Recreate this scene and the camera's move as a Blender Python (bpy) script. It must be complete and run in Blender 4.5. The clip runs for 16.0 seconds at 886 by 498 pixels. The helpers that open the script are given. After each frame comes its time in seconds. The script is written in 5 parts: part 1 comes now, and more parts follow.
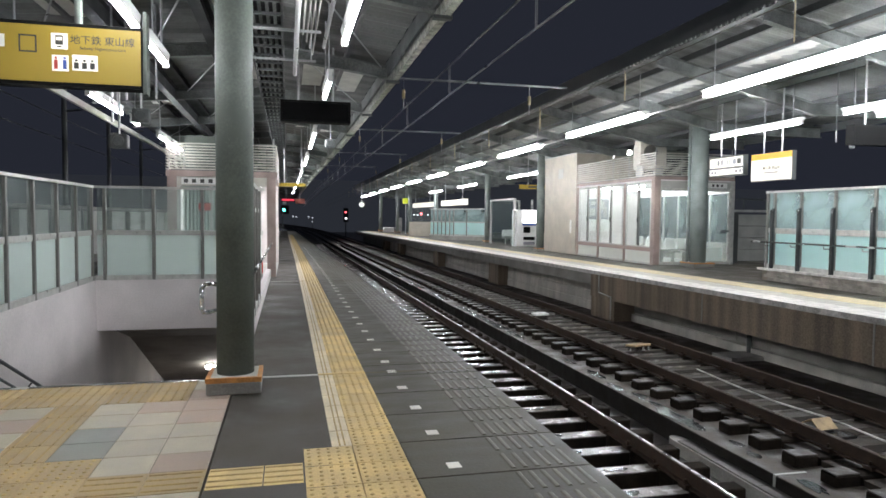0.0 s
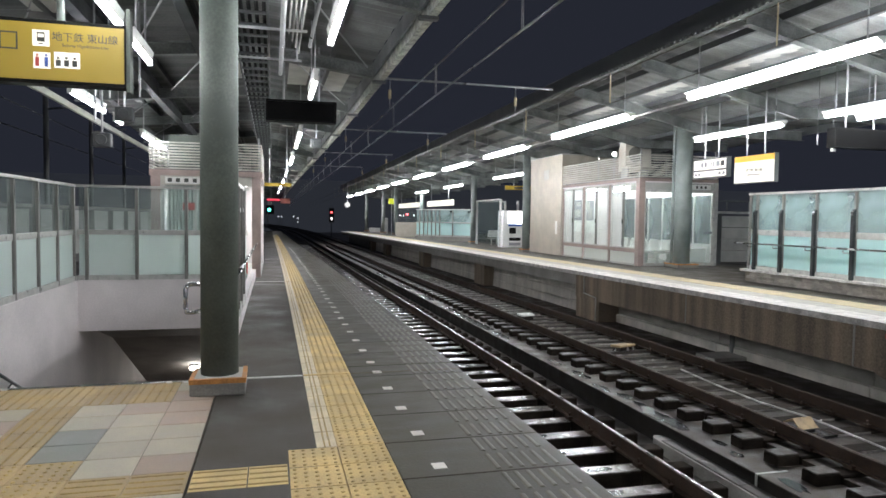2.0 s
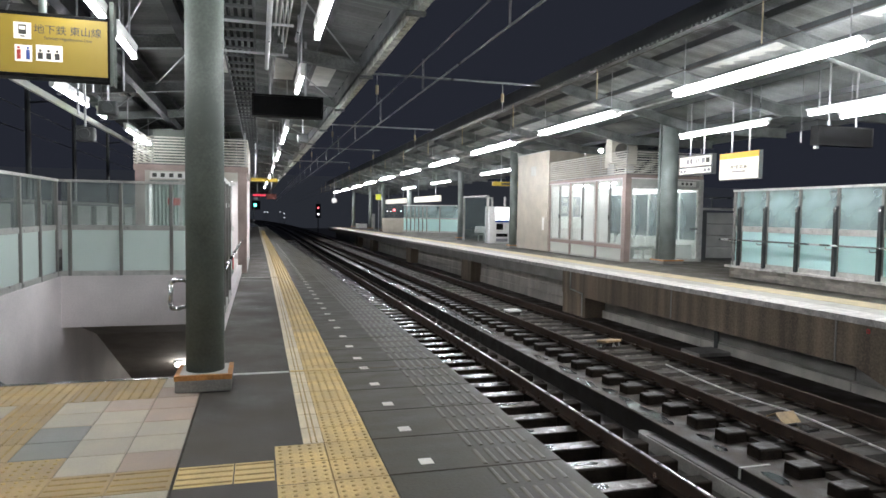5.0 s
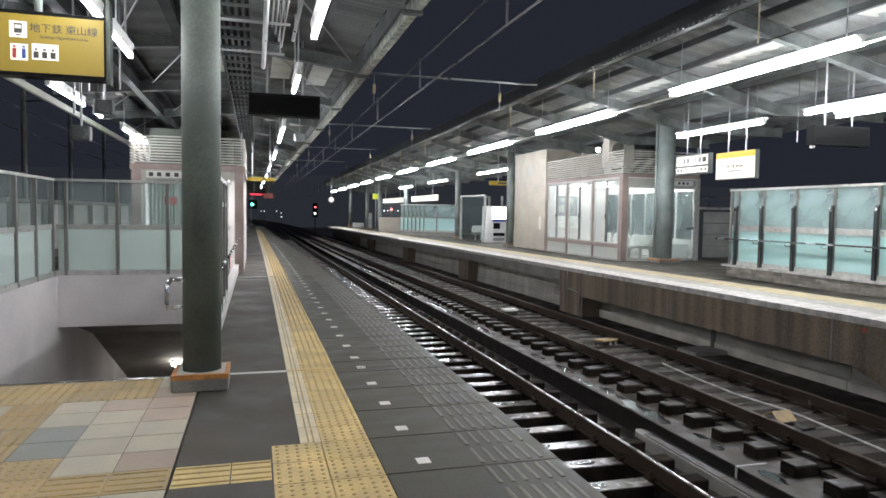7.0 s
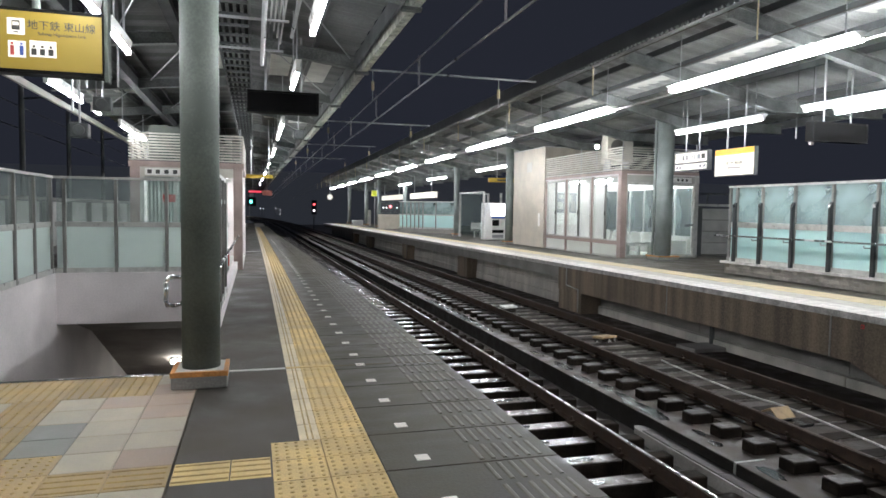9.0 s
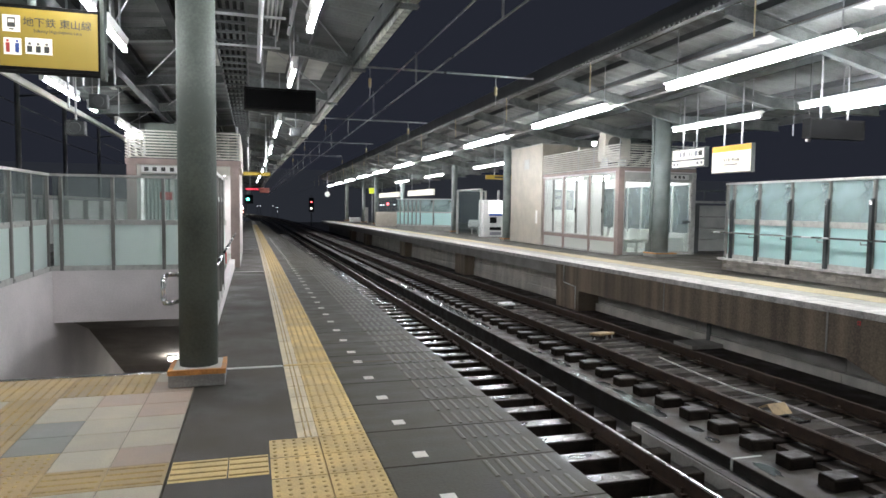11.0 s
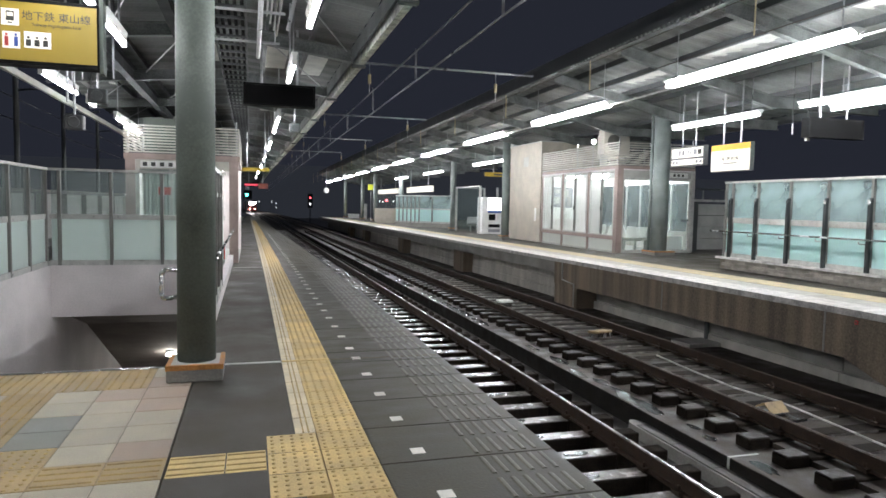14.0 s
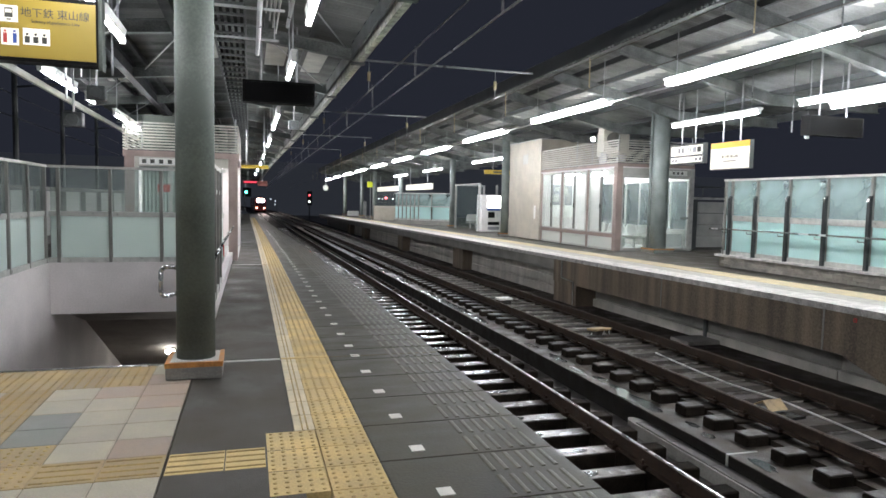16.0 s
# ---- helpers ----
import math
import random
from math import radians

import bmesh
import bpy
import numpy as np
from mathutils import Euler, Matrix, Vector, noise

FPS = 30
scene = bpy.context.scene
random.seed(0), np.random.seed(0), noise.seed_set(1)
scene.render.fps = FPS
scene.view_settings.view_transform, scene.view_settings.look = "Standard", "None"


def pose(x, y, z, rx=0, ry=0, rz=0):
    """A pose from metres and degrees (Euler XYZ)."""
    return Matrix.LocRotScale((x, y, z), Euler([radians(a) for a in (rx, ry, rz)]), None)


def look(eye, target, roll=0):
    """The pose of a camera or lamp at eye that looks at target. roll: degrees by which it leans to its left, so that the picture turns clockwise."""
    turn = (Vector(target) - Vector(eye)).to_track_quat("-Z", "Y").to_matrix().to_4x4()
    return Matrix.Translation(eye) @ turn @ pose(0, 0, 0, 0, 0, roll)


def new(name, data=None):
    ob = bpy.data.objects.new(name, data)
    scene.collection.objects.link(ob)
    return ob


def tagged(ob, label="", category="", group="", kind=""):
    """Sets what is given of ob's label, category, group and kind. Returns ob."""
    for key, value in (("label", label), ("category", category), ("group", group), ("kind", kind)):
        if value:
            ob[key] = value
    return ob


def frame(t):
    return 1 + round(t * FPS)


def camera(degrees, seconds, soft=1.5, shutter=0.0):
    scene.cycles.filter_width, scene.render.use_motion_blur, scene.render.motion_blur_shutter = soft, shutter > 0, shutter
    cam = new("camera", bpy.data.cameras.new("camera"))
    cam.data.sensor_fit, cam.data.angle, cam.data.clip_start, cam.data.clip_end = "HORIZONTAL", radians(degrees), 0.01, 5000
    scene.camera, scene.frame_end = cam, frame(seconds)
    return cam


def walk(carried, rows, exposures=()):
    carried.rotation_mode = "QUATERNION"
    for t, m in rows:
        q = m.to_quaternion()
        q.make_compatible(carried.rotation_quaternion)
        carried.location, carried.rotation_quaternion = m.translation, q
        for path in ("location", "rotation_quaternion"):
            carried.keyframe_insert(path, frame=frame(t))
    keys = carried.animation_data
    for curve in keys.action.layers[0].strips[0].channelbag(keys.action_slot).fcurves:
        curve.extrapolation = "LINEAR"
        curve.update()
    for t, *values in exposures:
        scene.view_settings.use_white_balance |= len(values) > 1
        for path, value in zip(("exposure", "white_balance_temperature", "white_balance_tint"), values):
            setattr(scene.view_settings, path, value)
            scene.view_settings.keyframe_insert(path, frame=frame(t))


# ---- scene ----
LENS = 2 * math.degrees(math.atan(784 / 1165))
EYE = (0.0, 0.0, 1.465)
cam = camera(LENS, 16.0, soft=1.6)


def turned(yaw, pitch, roll):
    """Pose of the camera at its stand: yaw to the right of the platform's line, pitch up, roll, in degrees."""
    a, p = radians(yaw), radians(pitch)
    way = Vector((math.sin(a) * math.cos(p), math.cos(a) * math.cos(p), math.sin(p)))
    return look(EYE, Vector(EYE) + way * 10, roll)


walk(cam, [
    (0, turned(13.290, -2.813, 0.570)),
    (0.5, turned(13.548, -2.759, 0.633)),
    (1, turned(13.927, -2.710, 0.619)),
    (1.5, turned(14.239, -2.695, 0.744)),
    (2, turned(14.516, -2.752, 0.778)),
    (2.5, turned(14.789, -2.820, 0.881)),
    (3, turned(15.067, -2.946, 1.022)),
    (3.5, turned(15.283, -3.028, 0.989)),
    (4, turned(15.452, -3.096, 0.968)),
    (6.5, turned(15.829, -3.072, 0.865)),
    (7, turned(15.900, -3.150, 0.900)),
    (7.5, turned(15.903, -3.224, 0.902)),
    (8, turned(15.892, -3.295, 0.920)),
    (8.5, turned(15.910, -3.362, 0.868)),
    (9, turned(15.989, -3.405, 0.842)),
    (11.5, turned(16.268, -3.722, 0.802)),
    (12, turned(16.343, -3.805, 0.865)),
    (12.5, turned(16.381, -3.858, 0.849)),
    (13, turned(16.423, -3.893, 0.880)),
    (13.5, turned(16.395, -3.907, 0.966)),
    (14, turned(16.334, -3.907, 1.130)),
    (14.5, turned(16.295, -3.936, 1.130)),
    (15, turned(16.290, -3.980, 1.107)),
    (15.5, turned(16.355, -4.052, 1.110)),
    (16, turned(16.395, -4.120, 1.190)),
])

# ---- world and exposure ----
world = bpy.data.worlds.new("night")
scene.world = world
world.use_nodes = True
bg = world.node_tree.nodes["Background"]
bg.inputs["Color"].default_value = (0.6, 0.68, 1.0, 1)
bg.inputs["Strength"].default_value = 0.030
scene.view_settings.exposure = 0.0

# ---- materials ----


def mat(name, color, rough=0.6, metal=0.0, vary=0.25, scale=3.0, fine=60.0, bump=0.15, gloss_var=0.15, spec=0.5, streak=None, random_piece=0.0, dark=None, relief=0.01):
    """Principled surface with stains at two scales, fine relief and uneven gloss."""
    m = bpy.data.materials.new(name)
    m.use_nodes = True
    n, l = m.node_tree.nodes, m.node_tree.links
    b = n["Principled BSDF"]
    co = n.new("ShaderNodeTexCoord")
    geo = n.new("ShaderNodeNewGeometry")
    mp = n.new("ShaderNodeMapping")
    l.new(geo.outputs["Position"], mp.inputs["Vector"])
    if streak:
        mp.inputs["Scale"].default_value = streak
    big = n.new("ShaderNodeTexNoise")
    big.inputs["Scale"].default_value, big.inputs["Detail"].default_value = scale, 5
    small = n.new("ShaderNodeTexNoise")
    small.inputs["Scale"].default_value, small.inputs["Detail"].default_value = fine, 3
    l.new(mp.outputs[0], big.inputs["Vector"])
    l.new(geo.outputs["Position"], small.inputs["Vector"])
    add = n.new("ShaderNodeMath")
    add.operation = "MULTIPLY_ADD"
    l.new(small.outputs["Fac"], add.inputs[0])
    add.inputs[1].default_value = 0.5
    l.new(big.outputs["Fac"], add.inputs[2])
    ramp = n.new("ShaderNodeMapRange")
    l.new(add.outputs[0], ramp.inputs["Value"])
    ramp.inputs["From Min"].default_value, ramp.inputs["From Max"].default_value = 0.58, 0.92
    mix = n.new("ShaderNodeMix")
    mix.data_type = "RGBA"
    lo = dark or tuple(c * (1 - vary) for c in color)
    hi = tuple(min(1, c * (1 + vary * 0.6)) for c in color)
    mix.inputs["A"].default_value, mix.inputs["B"].default_value = (*lo, 1), (*hi, 1)
    l.new(ramp.outputs[0], mix.inputs["Factor"])
    out = mix.outputs["Result"]
    if random_piece:
        info = n.new("ShaderNodeObjectInfo")
        r2 = n.new("ShaderNodeMapRange")
        r2.inputs["To Min"].default_value, r2.inputs["To Max"].default_value = 1 - random_piece, 1 + random_piece
        l.new(info.outputs["Random"], r2.inputs["Value"])
        sc = n.new("ShaderNodeVectorMath")
        sc.operation = "SCALE"
        l.new(out, sc.inputs[0])
        l.new(r2.outputs[0], sc.inputs["Scale"])
        out = sc.outputs[0]
    l.new(out, b.inputs["Base Color"])
    b.inputs["Metallic"].default_value = metal
    b.inputs["Specular IOR Level"].default_value = spec
    rr = n.new("ShaderNodeMapRange")
    l.new(big.outputs["Fac"], rr.inputs["Value"])
    rr.inputs["From Min"].default_value, rr.inputs["From Max"].default_value = 0.3, 0.7
    rr.inputs["To Min"].default_value, rr.inputs["To Max"].default_value = max(0.03, rough - gloss_var), min(1, rough + gloss_var)
    l.new(rr.outputs[0], b.inputs["Roughness"])
    if bump:
        bp = n.new("ShaderNodeBump")
        bp.inputs["Strength"].default_value, bp.inputs["Distance"].default_value = bump, relief
        l.new(small.outputs["Fac"], bp.inputs["Height"])
        l.new(bp.outputs[0], b.inputs["Normal"])
    return m


def glow(name, color, strength, base=(0.8, 0.8, 0.8)):
    m = bpy.data.materials.new(name)
    m.use_nodes = True
    b = m.node_tree.nodes["Principled BSDF"]
    b.inputs["Base Color"].default_value = (*base, 1)
    b.inputs["Emission Color"].default_value = (*color, 1)
    b.inputs["Emission Strength"].default_value = strength
    return m


def frosted(name, color):
    """Milky laminated glass: scatters light to both sides under a smooth skin."""
    m = bpy.data.materials.new(name)
    m.use_nodes = True
    n, l = m.node_tree.nodes, m.node_tree.links
    o = n["Material Output"]
    b = n["Principled BSDF"]
    b.inputs["Base Color"].default_value = (*color, 1)
    b.inputs["Roughness"].default_value = 0.25
    tr = n.new("ShaderNodeBsdfTranslucent")
    tr.inputs["Color"].default_value = (*color, 1)
    no = n.new("ShaderNodeTexNoise")
    no.inputs["Scale"].default_value = 1.3
    mr = n.new("ShaderNodeMapRange")
    mr.inputs["To Min"].default_value, mr.inputs["To Max"].default_value = 0.35, 0.6
    l.new(no.outputs["Fac"], mr.inputs["Value"])
    mx = n.new("ShaderNodeMixShader")
    l.new(mr.outputs[0], mx.inputs["Fac"])
    l.new(b.outputs[0], mx.inputs[1])
    l.new(tr.outputs[0], mx.inputs[2])
    l.new(mx.outputs[0], o.inputs["Surface"])
    return m


def hazy(name, color, film):
    """Clear pane under a film of dust and dried rain."""
    m = frosted(name, color)
    n, l = m.node_tree.nodes, m.node_tree.links
    o = n["Material Output"]
    body = o.inputs["Surface"].links[0].from_socket
    tr = n.new("ShaderNodeBsdfTransparent")
    tr.inputs["Color"].default_value = (0.91, 0.955, 0.945, 1)
    no = n.new("ShaderNodeTexNoise")
    no.inputs["Scale"].default_value, no.inputs["Detail"].default_value = 0.9, 2
    mr = n.new("ShaderNodeMapRange")
    mr.inputs["From Min"].default_value, mr.inputs["From Max"].default_value = 0.3, 0.7
    mr.inputs["To Min"].default_value, mr.inputs["To Max"].default_value = film * 0.55, film * 1.45
    l.new(no.outputs["Fac"], mr.inputs["Value"])
    mx = n.new("ShaderNodeMixShader")
    l.new(mr.outputs[0], mx.inputs["Fac"])
    l.new(tr.outputs[0], mx.inputs[1])
    l.new(body, mx.inputs[2])
    l.new(mx.outputs[0], o.inputs["Surface"])
    return m


ASPHALT = mat("asphalt", (0.044, 0.037, 0.0265), 0.65, vary=0.45, scale=1.6, fine=140, bump=0.4, gloss_var=0.2)
SLAB = mat("dark_concrete_slab", (0.056, 0.050, 0.033), 0.43, vary=0.38, scale=3.4, fine=60, bump=0.15, gloss_var=0.11, streak=(0.8, 1.4, 1), random_piece=0.16, spec=0.42)
CREAM = mat("cream_block", (0.6, 0.52, 0.36), 0.6, vary=0.25, scale=4, fine=80)
YELLOW = mat("yellow_tactile_block", (0.56, 0.41, 0.17), 0.6, vary=0.28, scale=3, fine=80, random_piece=0.1)
OCHRE = mat("ochre_floor_tile", (0.336, 0.244, 0.113), 0.55, vary=0.22, scale=3, fine=70, random_piece=0.12)
PINK = mat("pinkish_floor_tile", (0.328, 0.252, 0.197), 0.5, vary=0.18, scale=4, fine=90, random_piece=0.12)
PALE = mat("pale_floor_tile", (0.361, 0.323, 0.248), 0.5, vary=0.18, scale=4, fine=90, random_piece=0.1)
BLUE = mat("bluish_grey_floor_tile", (0.193, 0.202, 0.181), 0.5, vary=0.15, scale=4, fine=90, random_piece=0.08)
DIRTYELLOW = mat("dirty_raised_pattern", (0.33, 0.235, 0.095), 0.7, vary=0.35, scale=6)
# one tone for the dots, below YELLOW and above OCHRE
DOTS = mat("tan_raised_dots", (0.42, 0.305, 0.125), 0.65, vary=0.3, scale=6)
GROUT = mat("grout", (0.16, 0.14, 0.11), 0.9)
CONCRETE = mat("grey_concrete", (0.26, 0.25, 0.23), 0.8, vary=0.3, scale=1.5, fine=50, bump=0.3)
STAINED = mat("stained_brown_concrete", (0.205, 0.160, 0.116), 0.8, vary=0.5, scale=1.9, fine=30, bump=0.25, streak=(1, 1.9, 0.1))
PANEL = mat("pale_concrete_panel", (0.48, 0.455, 0.41), 0.8, vary=0.3, scale=2, fine=50, streak=(1, 1, 0.4))
COPING = mat("white_worn_coping", (0.52, 0.50, 0.47), 0.6, vary=0.4, scale=6, fine=40)
MARKPAINT = mat("white_mark_paint", (0.82, 0.80, 0.74), 0.5, vary=0.12, scale=8)
TRACKBED = mat("wet_track_concrete", (0.034, 0.027, 0.0205), 0.66, spec=0.22, vary=0.5, scale=2.5, fine=45, bump=0.3, gloss_var=0.25)
FLOORPALE = mat("grey_track_floor", (0.072, 0.065, 0.057), 0.55, vary=0.3, scale=3, fine=45, bump=0.2)
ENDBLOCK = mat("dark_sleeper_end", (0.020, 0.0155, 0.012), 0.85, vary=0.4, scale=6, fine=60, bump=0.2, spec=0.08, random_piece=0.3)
# the light on the block tops is put into this paler colour
BLOCKTOP = mat("lit_damp_block_top", (0.036, 0.030, 0.025), 0.55, vary=0.4, scale=8, fine=60, bump=0.2, gloss_var=0.25, random_piece=0.35, spec=0.35)
WATER = mat("puddle_water", (0.03, 0.03, 0.03), 0.2, vary=0.2, scale=4, fine=12, bump=0.12, gloss_var=0.08, relief=0.01, spec=1.0)
# the ridges' glint is partly put into a paler colour
RIDGE = mat("pale_glint_ridge", (0.105, 0.094, 0.068), 0.36, vary=0.35, scale=5, bump=0.05, gloss_var=0.06)
# paler than the near deck: lamp haze put into the colour
FARDECK = mat("hazed_pale_roof_deck", (0.32, 0.33, 0.318), 0.6, vary=0.32, scale=1.2, fine=30, bump=0.1)
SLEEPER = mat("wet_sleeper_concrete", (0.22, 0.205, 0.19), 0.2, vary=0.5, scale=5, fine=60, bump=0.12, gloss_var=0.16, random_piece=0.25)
RUST = mat("rusty_steel", (0.046, 0.030, 0.021), 0.65, metal=0.2, vary=0.4, scale=6, fine=70, spec=0.3)
RAILHEAD = mat("polished_rail_head", (0.45, 0.45, 0.45), 0.3, metal=1.0, vary=0.2, bump=0)
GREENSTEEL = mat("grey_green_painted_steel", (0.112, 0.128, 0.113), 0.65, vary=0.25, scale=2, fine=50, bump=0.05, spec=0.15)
# grey-green made paler: lamplight on the far columns put into the colour
FARGREEN = mat("lit_pale_grey_green", (0.23, 0.262, 0.248), 0.55, vary=0.25, scale=2, fine=50, bump=0.05, spec=0.3)
# glare under the canopies is put into this lifted grey
CANOPYSTEEL = mat("glare_lifted_canopy_steel", (0.20, 0.214, 0.205), 0.6, vary=0.4, scale=2.5, fine=40, spec=0.3)
DARKSTEEL = mat("dark_painted_steel", (0.075, 0.081, 0.081), 0.5, vary=0.3, scale=2, fine=40)
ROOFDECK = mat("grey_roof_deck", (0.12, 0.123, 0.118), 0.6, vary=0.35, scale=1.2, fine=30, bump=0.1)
# near-black: shade put into the girders; the stanchions' own dark paint
SHADEPAINT = mat("shade_dark_paint", (0.034, 0.037, 0.038), 0.6, vary=0.3, scale=2, fine=40, spec=0.2)
WHITEPANEL = mat("white_ceiling_panel", (0.6, 0.6, 0.55), 0.6, vary=0.2)
PALEPAINT = mat("pale_grey_paint", (0.42, 0.42, 0.39), 0.5, vary=0.2, scale=2)
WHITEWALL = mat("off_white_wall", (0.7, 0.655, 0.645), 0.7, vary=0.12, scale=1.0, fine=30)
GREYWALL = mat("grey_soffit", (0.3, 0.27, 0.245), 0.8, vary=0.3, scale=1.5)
ALU = mat("brushed_aluminium", (0.5, 0.5, 0.47), 0.4, metal=0.25, vary=0.2, scale=8, bump=0.03)
STEEL = mat("stainless_steel", (0.6, 0.6, 0.6), 0.22, metal=1.0, vary=0.15, bump=0)
GREYFRAME = mat("grey_bronze_frame", (0.2, 0.195, 0.18), 0.45, metal=0.4, vary=0.2)
PINKFRAME = mat("dusty_pink_painted_steel", (0.32, 0.245, 0.22), 0.5, vary=0.2, scale=3)
BEIGE = mat("beige_tiled_wall", (0.44, 0.40, 0.33), 0.6, vary=0.15, scale=2, fine=25)
LOUVRE = mat("cream_louvre_paint", (0.5, 0.48, 0.42), 0.5, vary=0.15)
GALV = mat("galvanised_steel", (0.42, 0.43, 0.43), 0.4, metal=0.7, vary=0.2)
ORANGE = mat("orange_edge_paint", (0.5, 0.22, 0.06), 0.55, vary=0.3, scale=8)
BLACK = mat("black_case", (0.007, 0.007, 0.007), 0.6, vary=0.2, bump=0, spec=0.1)
LEDFACE = mat("dark_display_face", (0.004, 0.004, 0.004), 0.5, vary=0.1, bump=0, spec=0.06)
WHITEPLASTIC = mat("white_plastic", (0.75, 0.75, 0.72), 0.35, vary=0.08, bump=0)
CARD = mat("brown_board", (0.34, 0.24, 0.12), 0.6, vary=0.3, scale=9)
INK = mat("dark_ink", (0.05, 0.05, 0.045), 0.6, bump=0)
REDINK = mat("red_ink", (0.5, 0.06, 0.05), 0.6, bump=0)
BLUEINK = mat("blue_ink", (0.05, 0.1, 0.35), 0.6, bump=0)
GREYINK = mat("grey_ink", (0.3, 0.3, 0.32), 0.6, bump=0)
SIGNYELLOW = glow("lit_yellow_sign_face", (0.95, 0.66, 0.06), 0.06, (0.28, 0.195, 0.02))
SIGNWHITE = glow("lit_white_sign_face", (1.0, 0.97, 0.88), 0.6, (0.6, 0.58, 0.52))
SIGNORANGE = glow("lit_orange_sign_band", (1.0, 0.5, 0.05), 0.5, (0.6, 0.35, 0.04))
TUBE = glow("fluorescent_tube", (0.93, 0.95, 1.0), 85.0)
TUBEFAR = glow("bright_fluorescent_tube", (0.91, 0.94, 1.0), 114.0)
ROOMTUBE = glow("room_fluorescent_tube", (0.94, 0.97, 1.0), 62.0)
SMALLTUBE = glow("small_lamp_glass", (1.0, 0.98, 0.92), 70.0)
LEDRED = glow("red_led", (1.0, 0.05, 0.06), 3.0, (0.05, 0.01, 0.01))
LEDDIM = glow("dim_red_led", (1.0, 0.05, 0.06), 0.2, (0.03, 0.01, 0.01))
LEDTHIN = glow("small_red_led", (1.0, 0.06, 0.12), 0.9, (0.05, 0.01, 0.01))
LIMEBOARD = glow("lit_lime_board", (0.75, 0.85, 0.05), 0.4, (0.4, 0.42, 0.03))
DISPLAY = glow("vending_display_light", (0.95, 0.98, 1.0), 7.0)
OVERHEAD = mat("weathered_copper_wire", (0.10, 0.085, 0.07), 0.5, metal=0.6)
DROPPER = mat("pale_dropper", (0.5, 0.42, 0.25), 0.5)
NIGHTGLOW = glow("night_haze_glow", (0.68, 0.77, 1.0), 0.031, (0.02, 0.02, 0.02))
SIGNALGREEN = glow("green_signal_glass", (0.1, 1.0, 0.75), 9.0)
SIGNALRED = glow("red_signal_glass", (1.0, 0.08, 0.1), 7.0)
HEADLIGHT = glow("train_headlight_glass", (1.0, 0.93, 0.88), 500.0)
MARKER = glow("train_marker_glass", (1.0, 0.45, 0.35), 12.0)
FARLIGHT = glow("distant_lamp_glass", (0.9, 0.95, 1.0), 2.0)
CLEAR = hazy("clear_glass", (0.6, 0.65, 0.63), 0.05)
MINT = frosted("frosted_mint_glass", (0.84, 0.93, 0.89))
MILK = frosted("frosted_white_glass", (0.72, 0.74, 0.70))
HAZY = hazy("dusty_mint_glass", (0.45, 0.57, 0.56), 0.40)
AQUA = frosted("frosted_aqua_glass", (0.66, 0.88, 0.86))
DUSTY = hazy("dusty_clear_glass", (0.55, 0.62, 0.59), 0.16)
ROOMGLASS = hazy("dusty_room_glass", (0.55, 0.62, 0.63), 0.30)
CURTAIN = mat("white_curtain", (0.6, 0.63, 0.6), 0.8, vary=0.15, streak=(9, 1, 0.2))

# ---- building helpers ----


def curve_x(x, y):
    """The line x of the plan where it is at y: straight at first, then drawing in to the left, and away beyond the station."""
    t = max(0.0, y - 10.0)
    a = np.interp(x, [-1, 0.7, 1.76, 4, 8.7, 13], [0.3, 0.35, 0.6, 0.2, 0.15, 0.15])
    b = np.interp(x, [-1, 0.7, 1.76, 4, 8.7, 13], [45, 45, 30, 32, 40, 40])
    return float(x - a * (1 - math.exp(-(t / b) ** 2)) - 1.5e-4 * max(0, y - 120) ** 2)


def dip(y):
    """Tracks and platforms fall gently away."""
    return -0.0065 * max(0.0, y - 8.0)


def box(bm, x0, x1, y0, y1, z0, z1, m=None):
    vs = [bm.verts.new(p) for p in ((x0, y0, z0), (x1, y0, z0), (x1, y1, z0), (x0, y1, z0), (x0, y0, z1), (x1, y0, z1), (x1, y1, z1), (x0, y1, z1))]
    for f in ((3, 2, 1, 0), (4, 5, 6, 7), (0, 1, 5, 4), (1, 2, 6, 5), (2, 3, 7, 6), (3, 0, 4, 7)):
        fc = bm.faces.new([vs[i] for i in f])
        if m is not None:
            fc.material_index = m
    return vs


def bevel_box(bm, x0, x1, y0, y1, z0, z1, r=0.01, seg=2):
    vs = box(bm, x0, x1, y0, y1, z0, z1)
    es = {e for v in vs for e in v.link_edges}
    bmesh.ops.bevel(bm, geom=list(es), offset=r, segments=seg, profile=0.5, affect="EDGES")


def rod(bm, a, b, r, n=10, r2=None):
    a, b = Vector(a), Vector(b)
    d = b - a
    q = d.to_track_quat("Z", "Y").to_matrix().to_4x4()
    bmesh.ops.create_cone(bm, cap_ends=True, segments=n, radius1=r, radius2=r if r2 is None else r2, depth=d.length, matrix=Matrix.Translation((a + b) / 2) @ q)


def prism(bm, pts, axis, lo, hi):
    """A closed outline, in the two axes left over, drawn out along axis from lo to hi."""
    def at(p, v):
        return {"x": (v, p[0], p[1]), "y": (p[0], v, p[1]), "z": (p[0], p[1], v)}[axis]
    a = [bm.verts.new(at(p, lo)) for p in pts]
    b = [bm.verts.new(at(p, hi)) for p in pts]
    k = len(pts)
    for i in range(k):
        bm.faces.new((a[i], a[(i + 1) % k], b[(i + 1) % k], b[i]))
    bm.faces.new(a[::-1])
    bm.faces.new(b)


